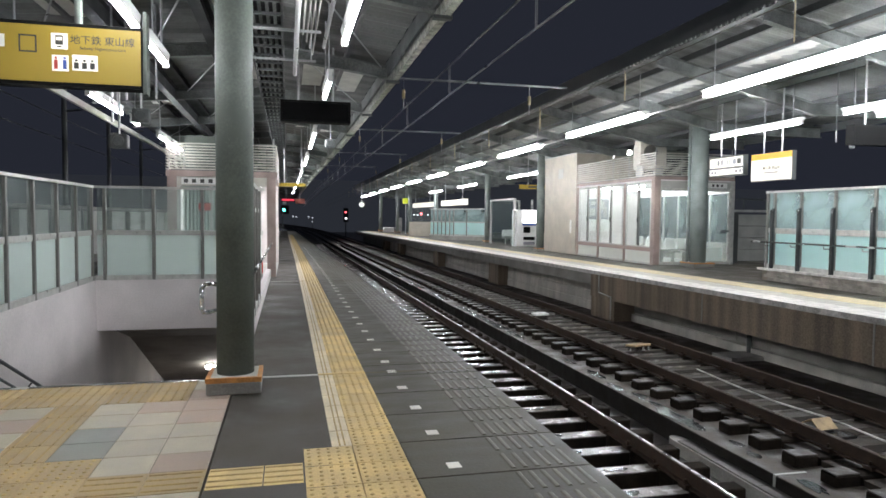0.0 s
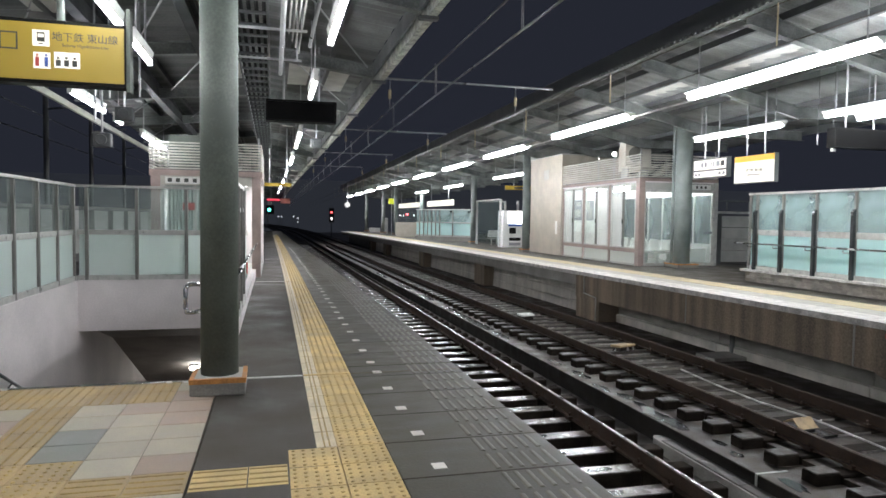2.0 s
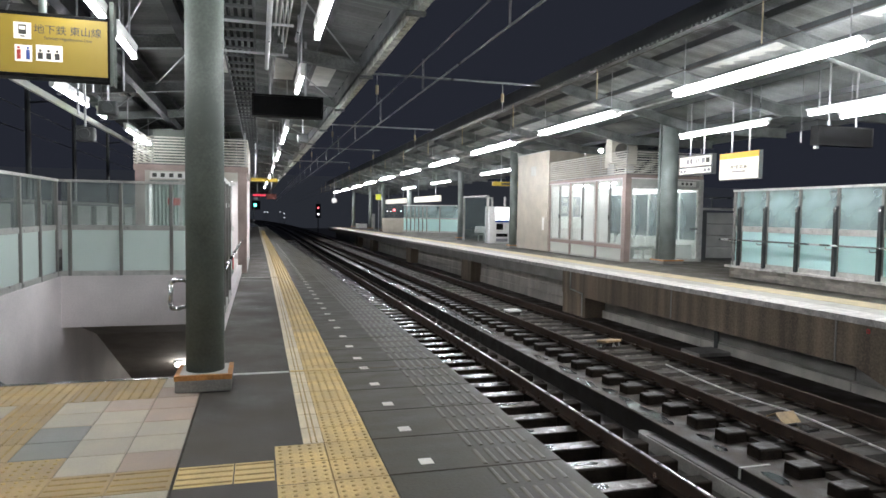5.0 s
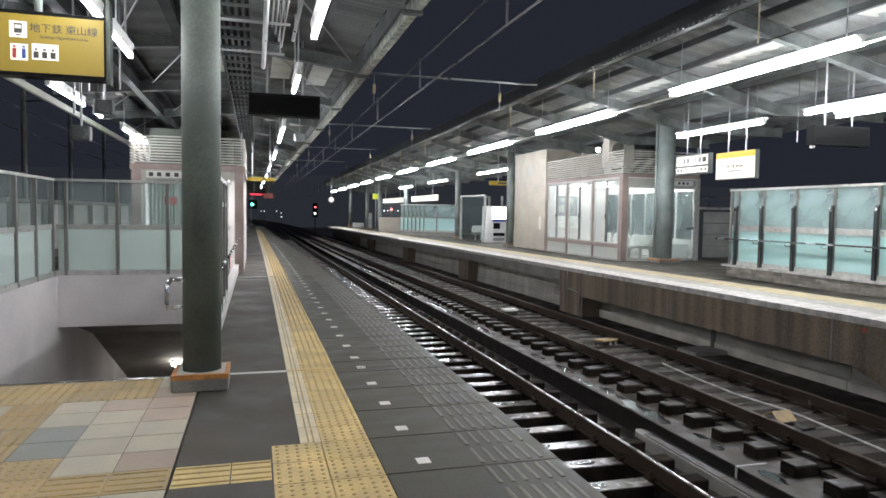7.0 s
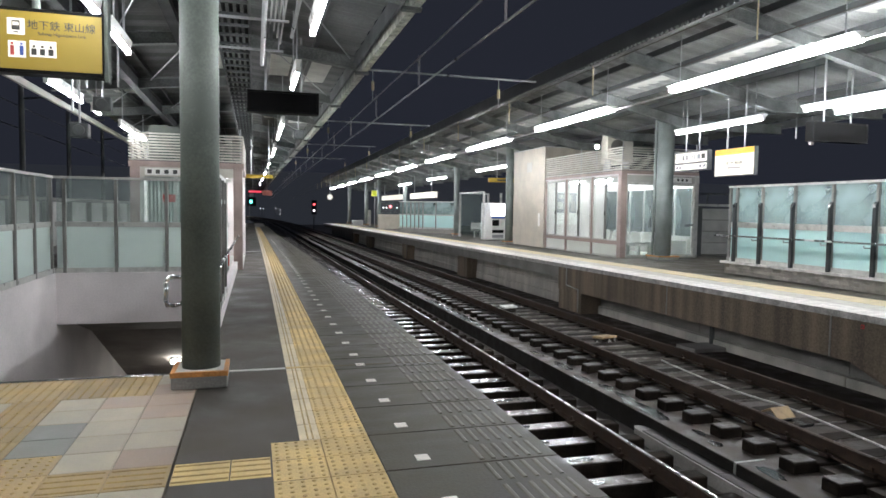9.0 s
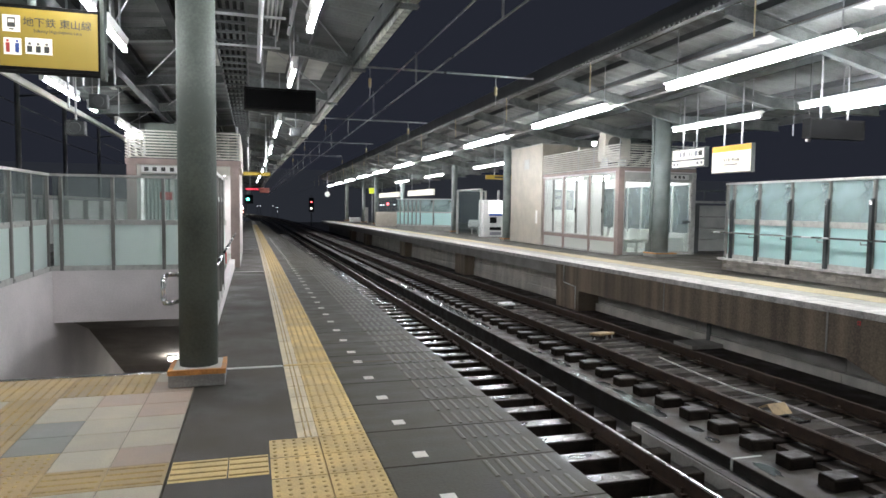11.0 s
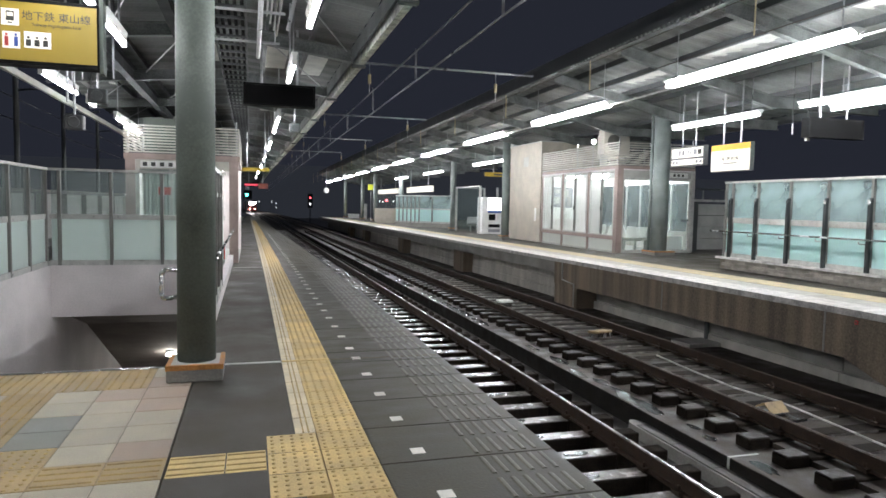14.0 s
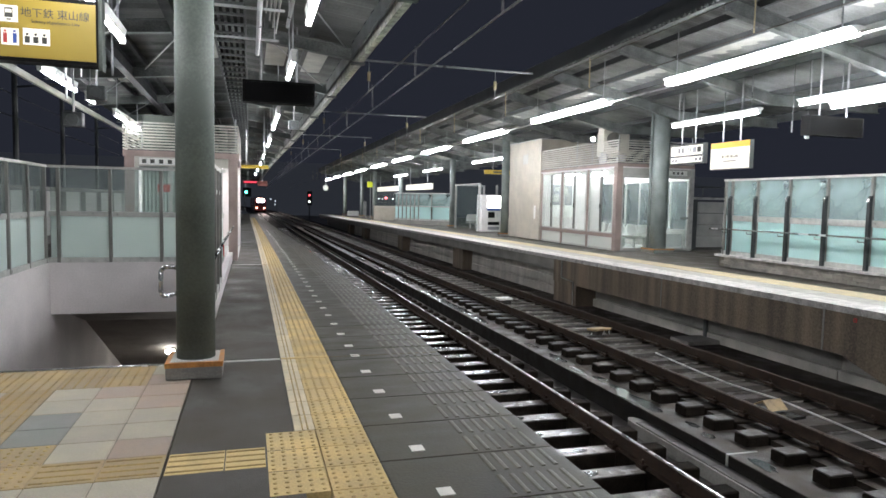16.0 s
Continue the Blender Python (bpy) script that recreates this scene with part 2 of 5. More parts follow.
def sweep(bm, x0, x1, z0, z1, ys, follow=None):
    """A long bar of rectangular section that follows the plan's curve."""
    rings = []
    for y in ys:
        c0, c1 = curve_x(x0, y), curve_x(x1, y)
        if follow is not None:
            d = curve_x(follow, y) - follow
            c0, c1 = x0 + d, x1 + d
        rings.append([bm.verts.new(p) for p in ((c0, y, z0 + dip(y)), (c1, y, z0 + dip(y)), (c1, y, z1 + dip(y)), (c0, y, z1 + dip(y)))])
    for a, b in zip(rings, rings[1:]):
        for i in range(4):
            bm.faces.new((a[i], a[(i + 1) % 4], b[(i + 1) % 4], b[i]))
    bm.faces.new(rings[0][::-1])
    bm.faces.new(rings[-1])


def mesh_of(name, bm, material):
    bmesh.ops.recalc_face_normals(bm, faces=bm.faces[:])
    me = bpy.data.meshes.new(name)
    bm.to_mesh(me)
    bm.free()
    for m in (material if isinstance(material, (list, tuple)) else [material]):
        me.materials.append(m)
    return me


def part(name, bm, material, parent, label=""):
    ob = new(name, mesh_of(name, bm, material))
    ob.parent = parent
    if label:
        ob["label"] = label
    return ob


def piece(name, me, parent, m):
    ob = new(name, me)
    ob.parent = parent
    ob.matrix_basis = m
    return ob


def thing(name, label, category, m=None, group="", kind=""):
    ob = new(name)
    ob.empty_display_size = 0.1
    ob.matrix_basis = m or Matrix()
    return tagged(ob, label, category, group, kind)


def structure(name, bm, material, label):
    return tagged(new(name, mesh_of(name, bm, material)), label, name.split("_")[0], kind="structure")


def smooth(ob):
    for p in ob.data.polygons:
        p.use_smooth = True
    return ob


def B():
    return bmesh.new()


def boxes(*specs):
    bm = B()
    for s in specs:
        box(bm, *s)
    return bm


def rods(*specs):
    bm = B()
    for s in specs:
        rod(bm, *s)
    return bm


def lettering(text, size, m, material, parent, name="lettering", squeeze=1.0):
    """Flat lettering with a little depth; m: its pose in the parent's space, text in its xy plane."""
    cu = bpy.data.curves.new(name, "FONT")
    cu.body, cu.size, cu.extrude = text, size, 0.002
    cu.align_x, cu.align_y = "CENTER", "CENTER"
    tmp = bpy.data.objects.new(name, cu)
    scene.collection.objects.link(tmp)
    dg = bpy.context.evaluated_depsgraph_get()
    me = bpy.data.meshes.new_from_object(tmp.evaluated_get(dg))
    bpy.data.objects.remove(tmp)
    me.materials.clear()
    me.materials.append(material)
    me.transform(m @ Matrix.Diagonal((squeeze, 1, 1, 1)))
    ob = new(name, me)
    ob.parent = parent
    return ob


def span(a, b, step):
    k = max(1, round((b - a) / step))
    return [a + (b - a) * i / k for i in range(k + 1)]

# ---- large structure ----
NEAR, FAR = -6.0, 86.0
YS = span(NEAR, FAR, 2.0)
YT = span(NEAR, 130, 3.0) + span(133, 420, 7.0) + span(440, 860, 30)

# the ground far below the viaduct, out to the horizon
structure("ground", boxes((-900, 900, -300, 2500, -12.4, -12.0)), CONCRETE, "dark ground far below the raised station")

# track bed and the step between the two tracks
bm = B()
sweep(bm, 1.2, 4.3, -1.95, -1.60, YT, follow=4)
structure("track_bed_near", bm, TRACKBED, "wet dark concrete track bed of the near track")
bm = B()
sweep(bm, 4.3, 5.33, -1.95, -1.71, YT, follow=4)
structure("track_floor", bm, FLOORPALE, "grey concrete floor beside the near track")
# shade on the step's side is put into its near-black colour
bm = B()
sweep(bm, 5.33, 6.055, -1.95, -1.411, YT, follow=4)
structure("track_step", bm, mat("shaded_side_concrete", (0.017, 0.0145, 0.012), 0.75, spec=0.2, vary=0.5, scale=3, gloss_var=0.2), "wet concrete step between the tracks, shade put into its dark side")
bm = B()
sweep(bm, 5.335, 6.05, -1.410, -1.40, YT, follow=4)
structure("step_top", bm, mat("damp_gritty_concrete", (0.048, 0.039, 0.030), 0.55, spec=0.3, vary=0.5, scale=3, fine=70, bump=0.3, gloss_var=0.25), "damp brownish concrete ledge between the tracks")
bm = B()
sweep(bm, 6.06, 9.6, -1.95, -1.335, YT, follow=4)
structure("track_bed_far", bm, TRACKBED, "wet dark concrete track bed of the far track")

# near platform: body under the walking surface, cut out for the stairs
bm = B()
sweep(bm, -0.46, 1.55, -1.62, -0.06, YS)
box(bm, -9, -0.46, NEAR, 6.1, -0.7, -0.06)
box(bm, -9, -3.95, 6.1, 14.78, -0.7, -0.06)
sweep(bm, -9, -0.46, -0.7, -0.06, span(14.78, FAR, 3))
structure("platform_near", bm, CONCRETE, "concrete body of the platform with a stair opening")
bm = B()
sweep(bm, -0.44, 0.27, -0.06, 0.0, [y for y in YS if y < 6] + [6.06])
sweep(bm, -0.44, 0.27, -0.06, 0.0, [6.14] + [y for y in YS if 6.2 < y < 15] + [15.4])
sweep(bm, -0.44, 0.27, -0.06, 0.0, [15.46] + [y for y in YS if 15.5 < y < 24] + [24.1])
sweep(bm, -0.44, 0.27, -0.06, 0.0, [24.16] + [y for y in YS if 24.5 < y])
sweep(bm, -6, -0.44, -0.08, -0.001, span(14.9, 60, 3))
asphalt = structure("pavement_asphalt", bm, ASPHALT, "dark grey asphalt walking surface of the platform")
bm = B()
for y in (6.06, 15.4, 24.1):
    box(bm, -0.43, 0.265, y + 0.005, y + 0.055, -0.03 + dip(y), 0.004 + dip(y))
structure("trim_joint", bm, ALU, "bright steel joint strip across the asphalt")

# stair well
bm = B()
box(bm, -3.97, -3.82, 6.1, 14.7, -7.5, 0.09)
box(bm, -3.97, -3.82, 14.7, 22, -7.5, -0.9)
structure("wall_stair_side", bm, WHITEWALL, "off-white painted side wall of the stair well")
structure("wall_stair_back", boxes((-3.82, -0.46, 14.7, 14.86, -0.95, 0.09)), WHITEWALL, "off-white painted wall over the stair passage")
structure("wall_stair_right", boxes((-0.52, -0.40, 6.3, 22, -7.5, 0.14)), WHITEWALL, "pale side wall of the stair well with a low kerb")
bm = B()
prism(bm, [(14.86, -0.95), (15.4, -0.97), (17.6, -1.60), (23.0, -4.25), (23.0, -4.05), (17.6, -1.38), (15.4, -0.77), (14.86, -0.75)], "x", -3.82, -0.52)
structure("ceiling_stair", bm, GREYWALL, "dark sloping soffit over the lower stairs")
structure("wall_stair_end", boxes((-3.9, -0.5, 22.9, 23.1, -7.5, -4.1)), WHITEWALL, "pale end wall at the stair foot")
stairs = thing("stairs", "dark stone stairs leading down from the platform", "stairs")
for i in range(30):
    y = 6.16 + 0.3 * i
    part("step", boxes((-3.82, -0.52, y, y + 0.31, -0.17 * (i + 1) - 0.2, -0.17 * (i + 1))), CONCRETE, stairs)
part("nosing", boxes((-3.82, -0.5, 6.04, 6.10, -0.06, 0.006)), STEEL, stairs, "bright steel edge strip at the stair head")
part("landing_strip", boxes((-3.82, -0.5, 6.104, 6.16, -0.1, -0.012)), CONCRETE, stairs)

# far platform
bm = B()
sweep(bm, 8.85, 16.5, -0.32, -0.03, YS, follow=8.7)
sweep(bm, 9.75, 16.5, -1.95, -0.32, YS, follow=8.7)
structure("platform_far", bm, CONCRETE, "concrete body of the opposite platform")
bm = B()
sweep(bm, 10.52, 16.5, -0.03, 0.0, YS, follow=8.7)
structure("pavement_far", bm, ASPHALT, "dark asphalt walking surface of the opposite platform")
bm = B()
sweep(bm, 9.84, 10.5, -0.03, 0.006, YS, follow=8.7)
structure("tactile_strip_far", bm, mat("faded_yellow_blocks", (0.46, 0.38, 0.22), 0.65, vary=0.3, scale=4), "yellow tactile strip along the opposite platform")
bm = B()
sweep(bm, 8.68, 9.30, -0.10, 0.004, YS, follow=8.7)
structure("trim_coping", bm, COPING, "worn white coping along the opposite platform edge")
bm = B()
sweep(bm, 9.302, 9.838, -0.03, 0.003, YS, follow=8.7)
structure("pavement_edge_far", bm, mat("pale_worn_slab", (0.36, 0.345, 0.31), 0.6, vary=0.35, scale=5), "pale worn slabs along the opposite platform edge")
girder = thing("platform_girder", "brown rain-streaked concrete girder under the opposite platform edge", "girder", kind="structure")
bm = B()
sweep(bm, 8.74, 9.0, -0.76, -0.101, [NEAR] + span(-4, 17.9, 2.0))
part("beam", bm, STAINED, girder)
part("bracket", boxes((8.76, 9.4, 16.5, 17.9, -1.4, -0.76)), STAINED, girder)
bm = B()
prism(bm, [(5.0, -0.76), (7.9, -0.76), (7.1, -1.05), (5.0, -1.3)], "x", 8.76, 9.0)
part("haunch", bm, STAINED, girder)
for y in (12.5, 8.2):
    part("joint", boxes((8.728, 8.74, y, y + 0.03, -0.76, -0.11)), CONCRETE, girder)
bm = B()
sweep(bm, 8.80, 9.0, -0.44, -0.101, span(17.92, FAR, 2.0), follow=8.7)
part("slab_edge", bm, CONCRETE, girder)
wall_low = thing("wall_under_platform", "pale concrete panels between pillars under the opposite platform", "wall", kind="structure")
for i, y in enumerate((17.1, 27.0, 38.5, 52.0, 60.0)):
    d = curve_x(8.7, y) - 8.7
    if i:
        part("pillar", boxes((8.86 + d, 9.7 + d, y, y + 1.4, -1.75, -0.34 + dip(y))), STAINED, wall_low)
    y1 = (27.0, 38.5, 52.0, 60.0, 64.0)[i]
    ys = span(y + 1.4, y1, 2.5)
    for z0, z1, xx in ((-1.5, -1.06, 9.28), (-1.045, -0.74, 9.3), (-0.725, -0.34, 9.32)):
        bm = B()
        sweep(bm, xx, 9.75, z0, z1, ys, follow=8.7)
        part("panel", bm, PANEL, wall_low)
for y0, y1 in ((-6, -1.2), (-1.18, 3.6), (3.62, 8.4), (8.42, 12.2), (12.22, 16.5)):
    part("panel", boxes((9.3, 9.75, y0, y1, -1.5, -1.18)), PANEL, wall_low)
    part("panel", boxes((9.38, 9.75, y0, y1, -1.16, -0.9)), CONCRETE, wall_low)
part("corbel", boxes((8.55, 9.3, 11.25, 11.85, -1.36, -1.28)), CONCRETE, wall_low)
red_tag = thing("girder_tag", "small red tag fixed to the concrete girder", "tag")
part("plate", boxes((8.722, 8.738, 7.62, 7.67, -0.22, -0.155)), REDINK, red_tag)
part("plate_hole", boxes((8.718, 8.722, 7.635, 7.655, -0.20, -0.175)), STAINED, red_tag)
structure("pipe_under_platform", rods(((9.3, 11.7, -1.4), (9.3, 11.7, -0.76), 0.05), ((9.25, -6, -0.86), (9.25, 16.5, -0.86), 0.035)), DARKSTEEL, "dark drain pipes under the platform girder")


# ---- rails and sleepers ----
def rail(x, label, band):
    th = thing("rail", label, "rail", group="rails")
    for nm, w, z0, z1, m in (("rail_foot", 0.06, -1.28, -1.255, RUST), ("rail_web", 0.012, -1.255, -1.135, RUST), ("rail_head", 0.034, -1.135, -1.104, RUST), ("running_band", 0.014, -1.104, -1.098, band)):
        bm = B()
        sweep(bm, x - w, x + w, z0, z1, YT, follow=4)
        part(nm, bm, m, th)


for x in (2.52, 4.02):
    rail(x, "rusty steel rail with a polished head on the near track", RAILHEAD)
for x in (6.33, 7.83):
    rail(x, "rusty steel rail with a dull head on the far track", RUST)


def clip_mesh():
    bm = B()
    box(bm, -0.035, 0.035, -0.06, 0.06, 0, 0.045)
    rod(bm, (0.01, 0, 0.04), (0.01, 0, 0.09), 0.016, 6)
    return mesh_of("rail_clip", bm, RUST)


clip = clip_mesh()


def sleepers(label, pitch, y0, count, rails_x, pieces):
    """One sleeper from its pieces (name, mesh), repeated along a track with its rail clips."""
    for i in range(count):
        y = y0 + pitch * i
        th = thing("sleeper", label, "sleeper", Matrix.Translation((curve_x(4, y) - 4, y, dip(y))), group=label + " row")
        for name, me in pieces:
            piece(name, me, th, Matrix())
        if y < 14:
            for rx in rails_x:
                for s in (-1, 1):
                    piece("rail_clip", clip, th, Matrix.Translation((rx + s * 0.075, 0, -1.28)))


def slab_mesh(name, m, *dims, r=0.012):
    bm = B()
    bevel_box(bm, *dims, r, 1)
    return mesh_of(name, bm, m)


# the tops' wet shine is partly in their pale colour; bodies near black
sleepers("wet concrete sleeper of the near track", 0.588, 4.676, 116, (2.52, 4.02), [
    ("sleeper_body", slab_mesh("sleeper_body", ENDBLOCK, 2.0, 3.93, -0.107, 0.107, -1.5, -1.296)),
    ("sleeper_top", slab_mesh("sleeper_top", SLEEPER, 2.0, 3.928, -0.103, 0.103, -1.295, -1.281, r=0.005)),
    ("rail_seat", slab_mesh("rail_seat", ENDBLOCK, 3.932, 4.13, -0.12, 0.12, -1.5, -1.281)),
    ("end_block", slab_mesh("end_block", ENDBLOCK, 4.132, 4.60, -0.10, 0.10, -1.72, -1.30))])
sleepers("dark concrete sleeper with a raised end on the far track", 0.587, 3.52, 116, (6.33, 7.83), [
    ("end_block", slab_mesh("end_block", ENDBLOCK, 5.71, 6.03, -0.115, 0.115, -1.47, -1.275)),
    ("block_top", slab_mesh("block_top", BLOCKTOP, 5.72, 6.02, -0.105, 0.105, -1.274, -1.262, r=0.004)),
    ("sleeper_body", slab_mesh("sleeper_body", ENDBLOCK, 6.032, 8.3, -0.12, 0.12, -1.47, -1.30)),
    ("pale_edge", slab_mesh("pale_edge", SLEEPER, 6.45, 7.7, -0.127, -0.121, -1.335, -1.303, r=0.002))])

# rain water on the step and on the nearest sleepers
rnd = random.Random(12)


def puddle(x, y, z, w, d):
    bm = B()
    vs = [bm.verts.new((x + w * math.cos(a) * (0.7 + 0.5 * rnd.random()), y + d * math.sin(a) * (0.7 + 0.5 * rnd.random()), z)) for a in [i * math.pi / 9 for i in range(18)]]
    bm.faces.new(vs)
    r = bmesh.ops.extrude_face_region(bm, geom=bm.faces[:])
    bmesh.ops.translate(bm, verts=[v for v in r["geom"] if isinstance(v, bmesh.types.BMVert)], vec=(0, 0, 0.004))
    ob = new("puddle", mesh_of("puddle", bm, WATER))
    tagged(ob, "shallow puddle of rain water on track concrete", "puddle", group="puddles", kind="stuff")


for x, y, w, d in ((5.44, 10.1, 0.10, 0.30), (5.56, 9.5, 0.11, 0.22), (5.55, 8.95, 0.09, 0.26), (5.47, 8.5, 0.13, 0.36), (5.50, 8.2, 0.14, 0.26), (5.48, 7.93, 0.10, 0.2), (5.6, 7.2, 0.06, 0.14), (5.52, 6.8, 0.08, 0.12), (5.49, 5.85, 0.10, 0.2), (5.54, 11.05, 0.1, 0.35), (5.5, 12.2, 0.1, 0.3), (5.5, 15.4, 0.12, 0.6), (5.52, 17.0, 0.16, 1.1), (5.5, 18.6, 0.14, 1.0), (5.5, 20.2, 0.14, 0.9), (5.5, 23.5, 0.14, 1.6), (5.5, 27.5, 0.14, 1.8), (5.5, 33, 0.12, 2.4)):
    puddle(x + curve_x(4, y) - 4, y, -1.3985 + dip(y), w, d)
for x, i in ((3.3, 2), (3.0, 2), (3.5, 3), (3.2, 4), (3.1, 6), (3.45, 7), (3.0, 9), (3.3, 12), (3.2, 5)):
    puddle(x, 4.676 + 0.588 * i, -1.281, 0.17, 0.06)

# ---- near platform surfaces ----
def second_slot(bm, first):
    """All faces after the first few take the second material."""
    for i, f in enumerate(bm.faces):
        f.material_index = 1 if i >= first else 0


strip = thing("tactile_paving", "yellow dotted tactile blocks with a cream inner line along the platform", "paving", kind="structure")
bm = B()
box(bm, 0.0, 0.298, 0.002, 0.298, -0.055, 0.0)
for i in range(5):
    for j in range(5):
        rod(bm, (0.03 + 0.06 * i, 0.03 + 0.06 * j, 0), (0.03 + 0.06 * i, 0.03 + 0.06 * j, 0.005), 0.0125, 8, 0.009)
second_slot(bm, 6)
dot_block = mesh_of("dotted_block", bm, [YELLOW, DOTS])
bm = B()
box(bm, 0.0, 0.298, 0.002, 0.298, -0.055, 0.0)
for i in range(4):
    prism(bm, [(0.03 + 0.075 * i, 0), (0.045 + 0.075 * i, 0), (0.042 + 0.075 * i, 0.005), (0.033 + 0.075 * i, 0.005)], "x", 0.005, 0.295)
second_slot(bm, 6)
bar_block = mesh_of("bar_block", bm, [YELLOW, DIRTYELLOW])
bm = B()
box(bm, 0.0, 0.126, 0.002, 0.298, -0.055, 0.0)
for x in (0.045, 0.078):
    box(bm, x, x + 0.009, 0.01, 0.29, 0, 0.005)
second_slot(bm, 6)
line_block = mesh_of("inner_line_block", bm, [CREAM, DIRTYELLOW])
for i in range(218):
    y = -3.47 + 0.305 * i
    if y < 62:
        piece("dotted_block", dot_block, strip, Matrix.Translation((curve_x(0.402, y), y, 0.001 + dip(y))))
        if y > 4.1 or y < 2.9:
            piece("inner_line_block", line_block, strip, Matrix.Translation((curve_x(0.272, y), y, 0.001 + dip(y))))
for y in (3.24, 3.545, 3.85):
    piece("dotted_block", dot_block, strip, Matrix.Translation((0.095, y, 0.001)))
for x in (-0.435, -0.13):
    piece("bar_block", bar_block, strip, Matrix.Translation((x, 3.62, 0.001)) @ Matrix.Diagonal((1.0 if x < -0.2 else 0.72, 1, 1, 1)))

edge = thing("platform_edge_paving", "dark concrete edge slabs with ridges and small white marks", "paving", kind="structure")


def slab_set(depth):
    """An edge slab of the given depth along the platform, with its anti-slip ridges in two rows."""
    bm = B()
    bevel_box(bm, 0.0, 1.05, 0.004, depth - 0.004, -0.16, 0.0, 0.004, 1)
    me = mesh_of("edge_slab", bm, SLAB)
    bm = B()
    rows_n = 2 if depth > 0.5 else 1
    for row in range(rows_n):
        for i in range(6):
            x = 0.56 + 0.074 * i
            y0 = 0.035 + depth / rows_n * row
            prism(bm, [(x, 0), (x + 0.034, 0), (x + 0.025, 0.006), (x + 0.009, 0.006)], "y", y0, y0 + depth / rows_n - 0.065)
    return me, mesh_of("anti_slip_ridges", bm, RIDGE)


whole, short = slab_set(0.6), slab_set(0.42)
bm = B()
box(bm, 0.205, 0.285, 0.105, 0.195, 0.0, 0.003)
mark = mesh_of("white_mark", bm, MARKPAINT)
# the slabs run up to the expansion joint, a short one follows it, and whole ones again
for y, kind in [(3.548 + 0.6 * i, whole) for i in range(-12, 4)] + [(5.948, short)] + [(6.375 + 0.6 * i, whole) for i in range(98)]:
    m = Matrix.Translation((curve_x(0.706, y), y, dip(y))) @ Matrix.Diagonal(((curve_x(1.76, y) - curve_x(0.706, y)) / 1.05, 1, 1, 1))
    s = piece("edge_slab", kind[0], edge, m)
    if y < 34:
        piece("anti_slip_ridges", kind[1], s, Matrix())
        piece("white_mark", mark, s, Matrix())

tiles = thing("floor_tiles", "square floor tiles in ochre, pink, pale and bluish grey by the stairs", "floor tiles", kind="structure")
part("grout_bed", boxes((-6, -0.452, -3, 6.03, -0.06, -0.006)), GROUT, tiles)
tile_me = {}
for name, m in (("ochre", OCHRE), ("pink", PINK), ("pale", PALE), ("blue", BLUE)):
    bm = B()
    bevel_box(bm, 0.002, 0.312, 0.002, 0.300, -0.03, 0.0, 0.004, 1)
    tile_me[name] = mesh_of("floor_tile", bm, m)
for name, me_name in (("dots", "dotted_tile"), ("bars", "guide_tile"), ("barsy", "guide_tile")):
    bm = B()
    box(bm, 0.002, 0.312, 0.002, 0.300, -0.03, 0.0)
    if name == "dots":
        for i in range(5):
            for j in range(5):
                rod(bm, (0.035 + 0.06 * i, 0.03 + 0.06 * j, 0), (0.035 + 0.06 * i, 0.03 + 0.06 * j, 0.005), 0.0125, 8, 0.009)
    else:
        for i in range(4):
            p = [(0.03 + 0.075 * i, 0), (0.046 + 0.075 * i, 0), (0.042 + 0.075 * i, 0.005), (0.034 + 0.075 * i, 0.005)]
            prism(bm, p, "x" if name == "bars" else "y", 0.012, 0.295)
    second_slot(bm, 6)
    tile_me[name] = mesh_of(me_name, bm, [OCHRE, DOTS if name == "dots" else DIRTYELLOW])
rnd = random.Random(4)
for i in range(13):
    x = -0.452 - 0.3145 * (i + 1)
    for j in range(22):
        y = 5.752 - 0.3035 * j
        kind = rnd.choice(["pale", "pale", "pink", "pink", "pale"])
        row, j = j, j - 1
        if row in (0, 1) and i > 0:
            kind = "barsy"
        elif j == 7 - 1 and i < 2:
            kind = "bars"
        elif j == 6 and i >= 2 or (j == 5 and i in (2, 3)):
            kind = "dots"
        elif i == 3:
            kind = "barsy"
        elif i == 2 and j in (3, 4):
            kind = "blue"
        elif i == 4 and j in (4, 5):
            kind = "blue"
        elif i == 0:
            kind = ("pink", "pink", "pink", "pale", "pale", "pink", "pale", "pale", "pale", "pink", "pale", "pink", "pale", "pale")[j % 14]
        elif i == 1:
            kind = ("pink", "pink", "pale", "pale", "pale", "pale", "pale", "pale", "pink", "pink", "pale", "pale", "pink", "pale")[j % 14]
        elif i == 2:
            kind = ("dots", "pale", "pale", "blue", "blue", "dots", "dots", "pale", "pale", "pale", "pink", "pale", "pale", "pale")[j % 14]
        piece("floor_tile", tile_me[kind], tiles, Matrix.Translation((x, y, 0)))

for y in (6.075, 15.41):
    th = thing("expansion_joint", "thin dark expansion joint across the platform edge", "joint", group="expansion joints")
    part("plate", boxes((0.275, 0.70, y, y + 0.035, -0.01 + dip(y), 0.0075 + dip(y))), YELLOW, th, "yellow painted plate")
    part("gap", boxes((0.702, 1.74, y, y + 0.03, -0.01 + dip(y), 0.003 + dip(y))), GROUT, th)

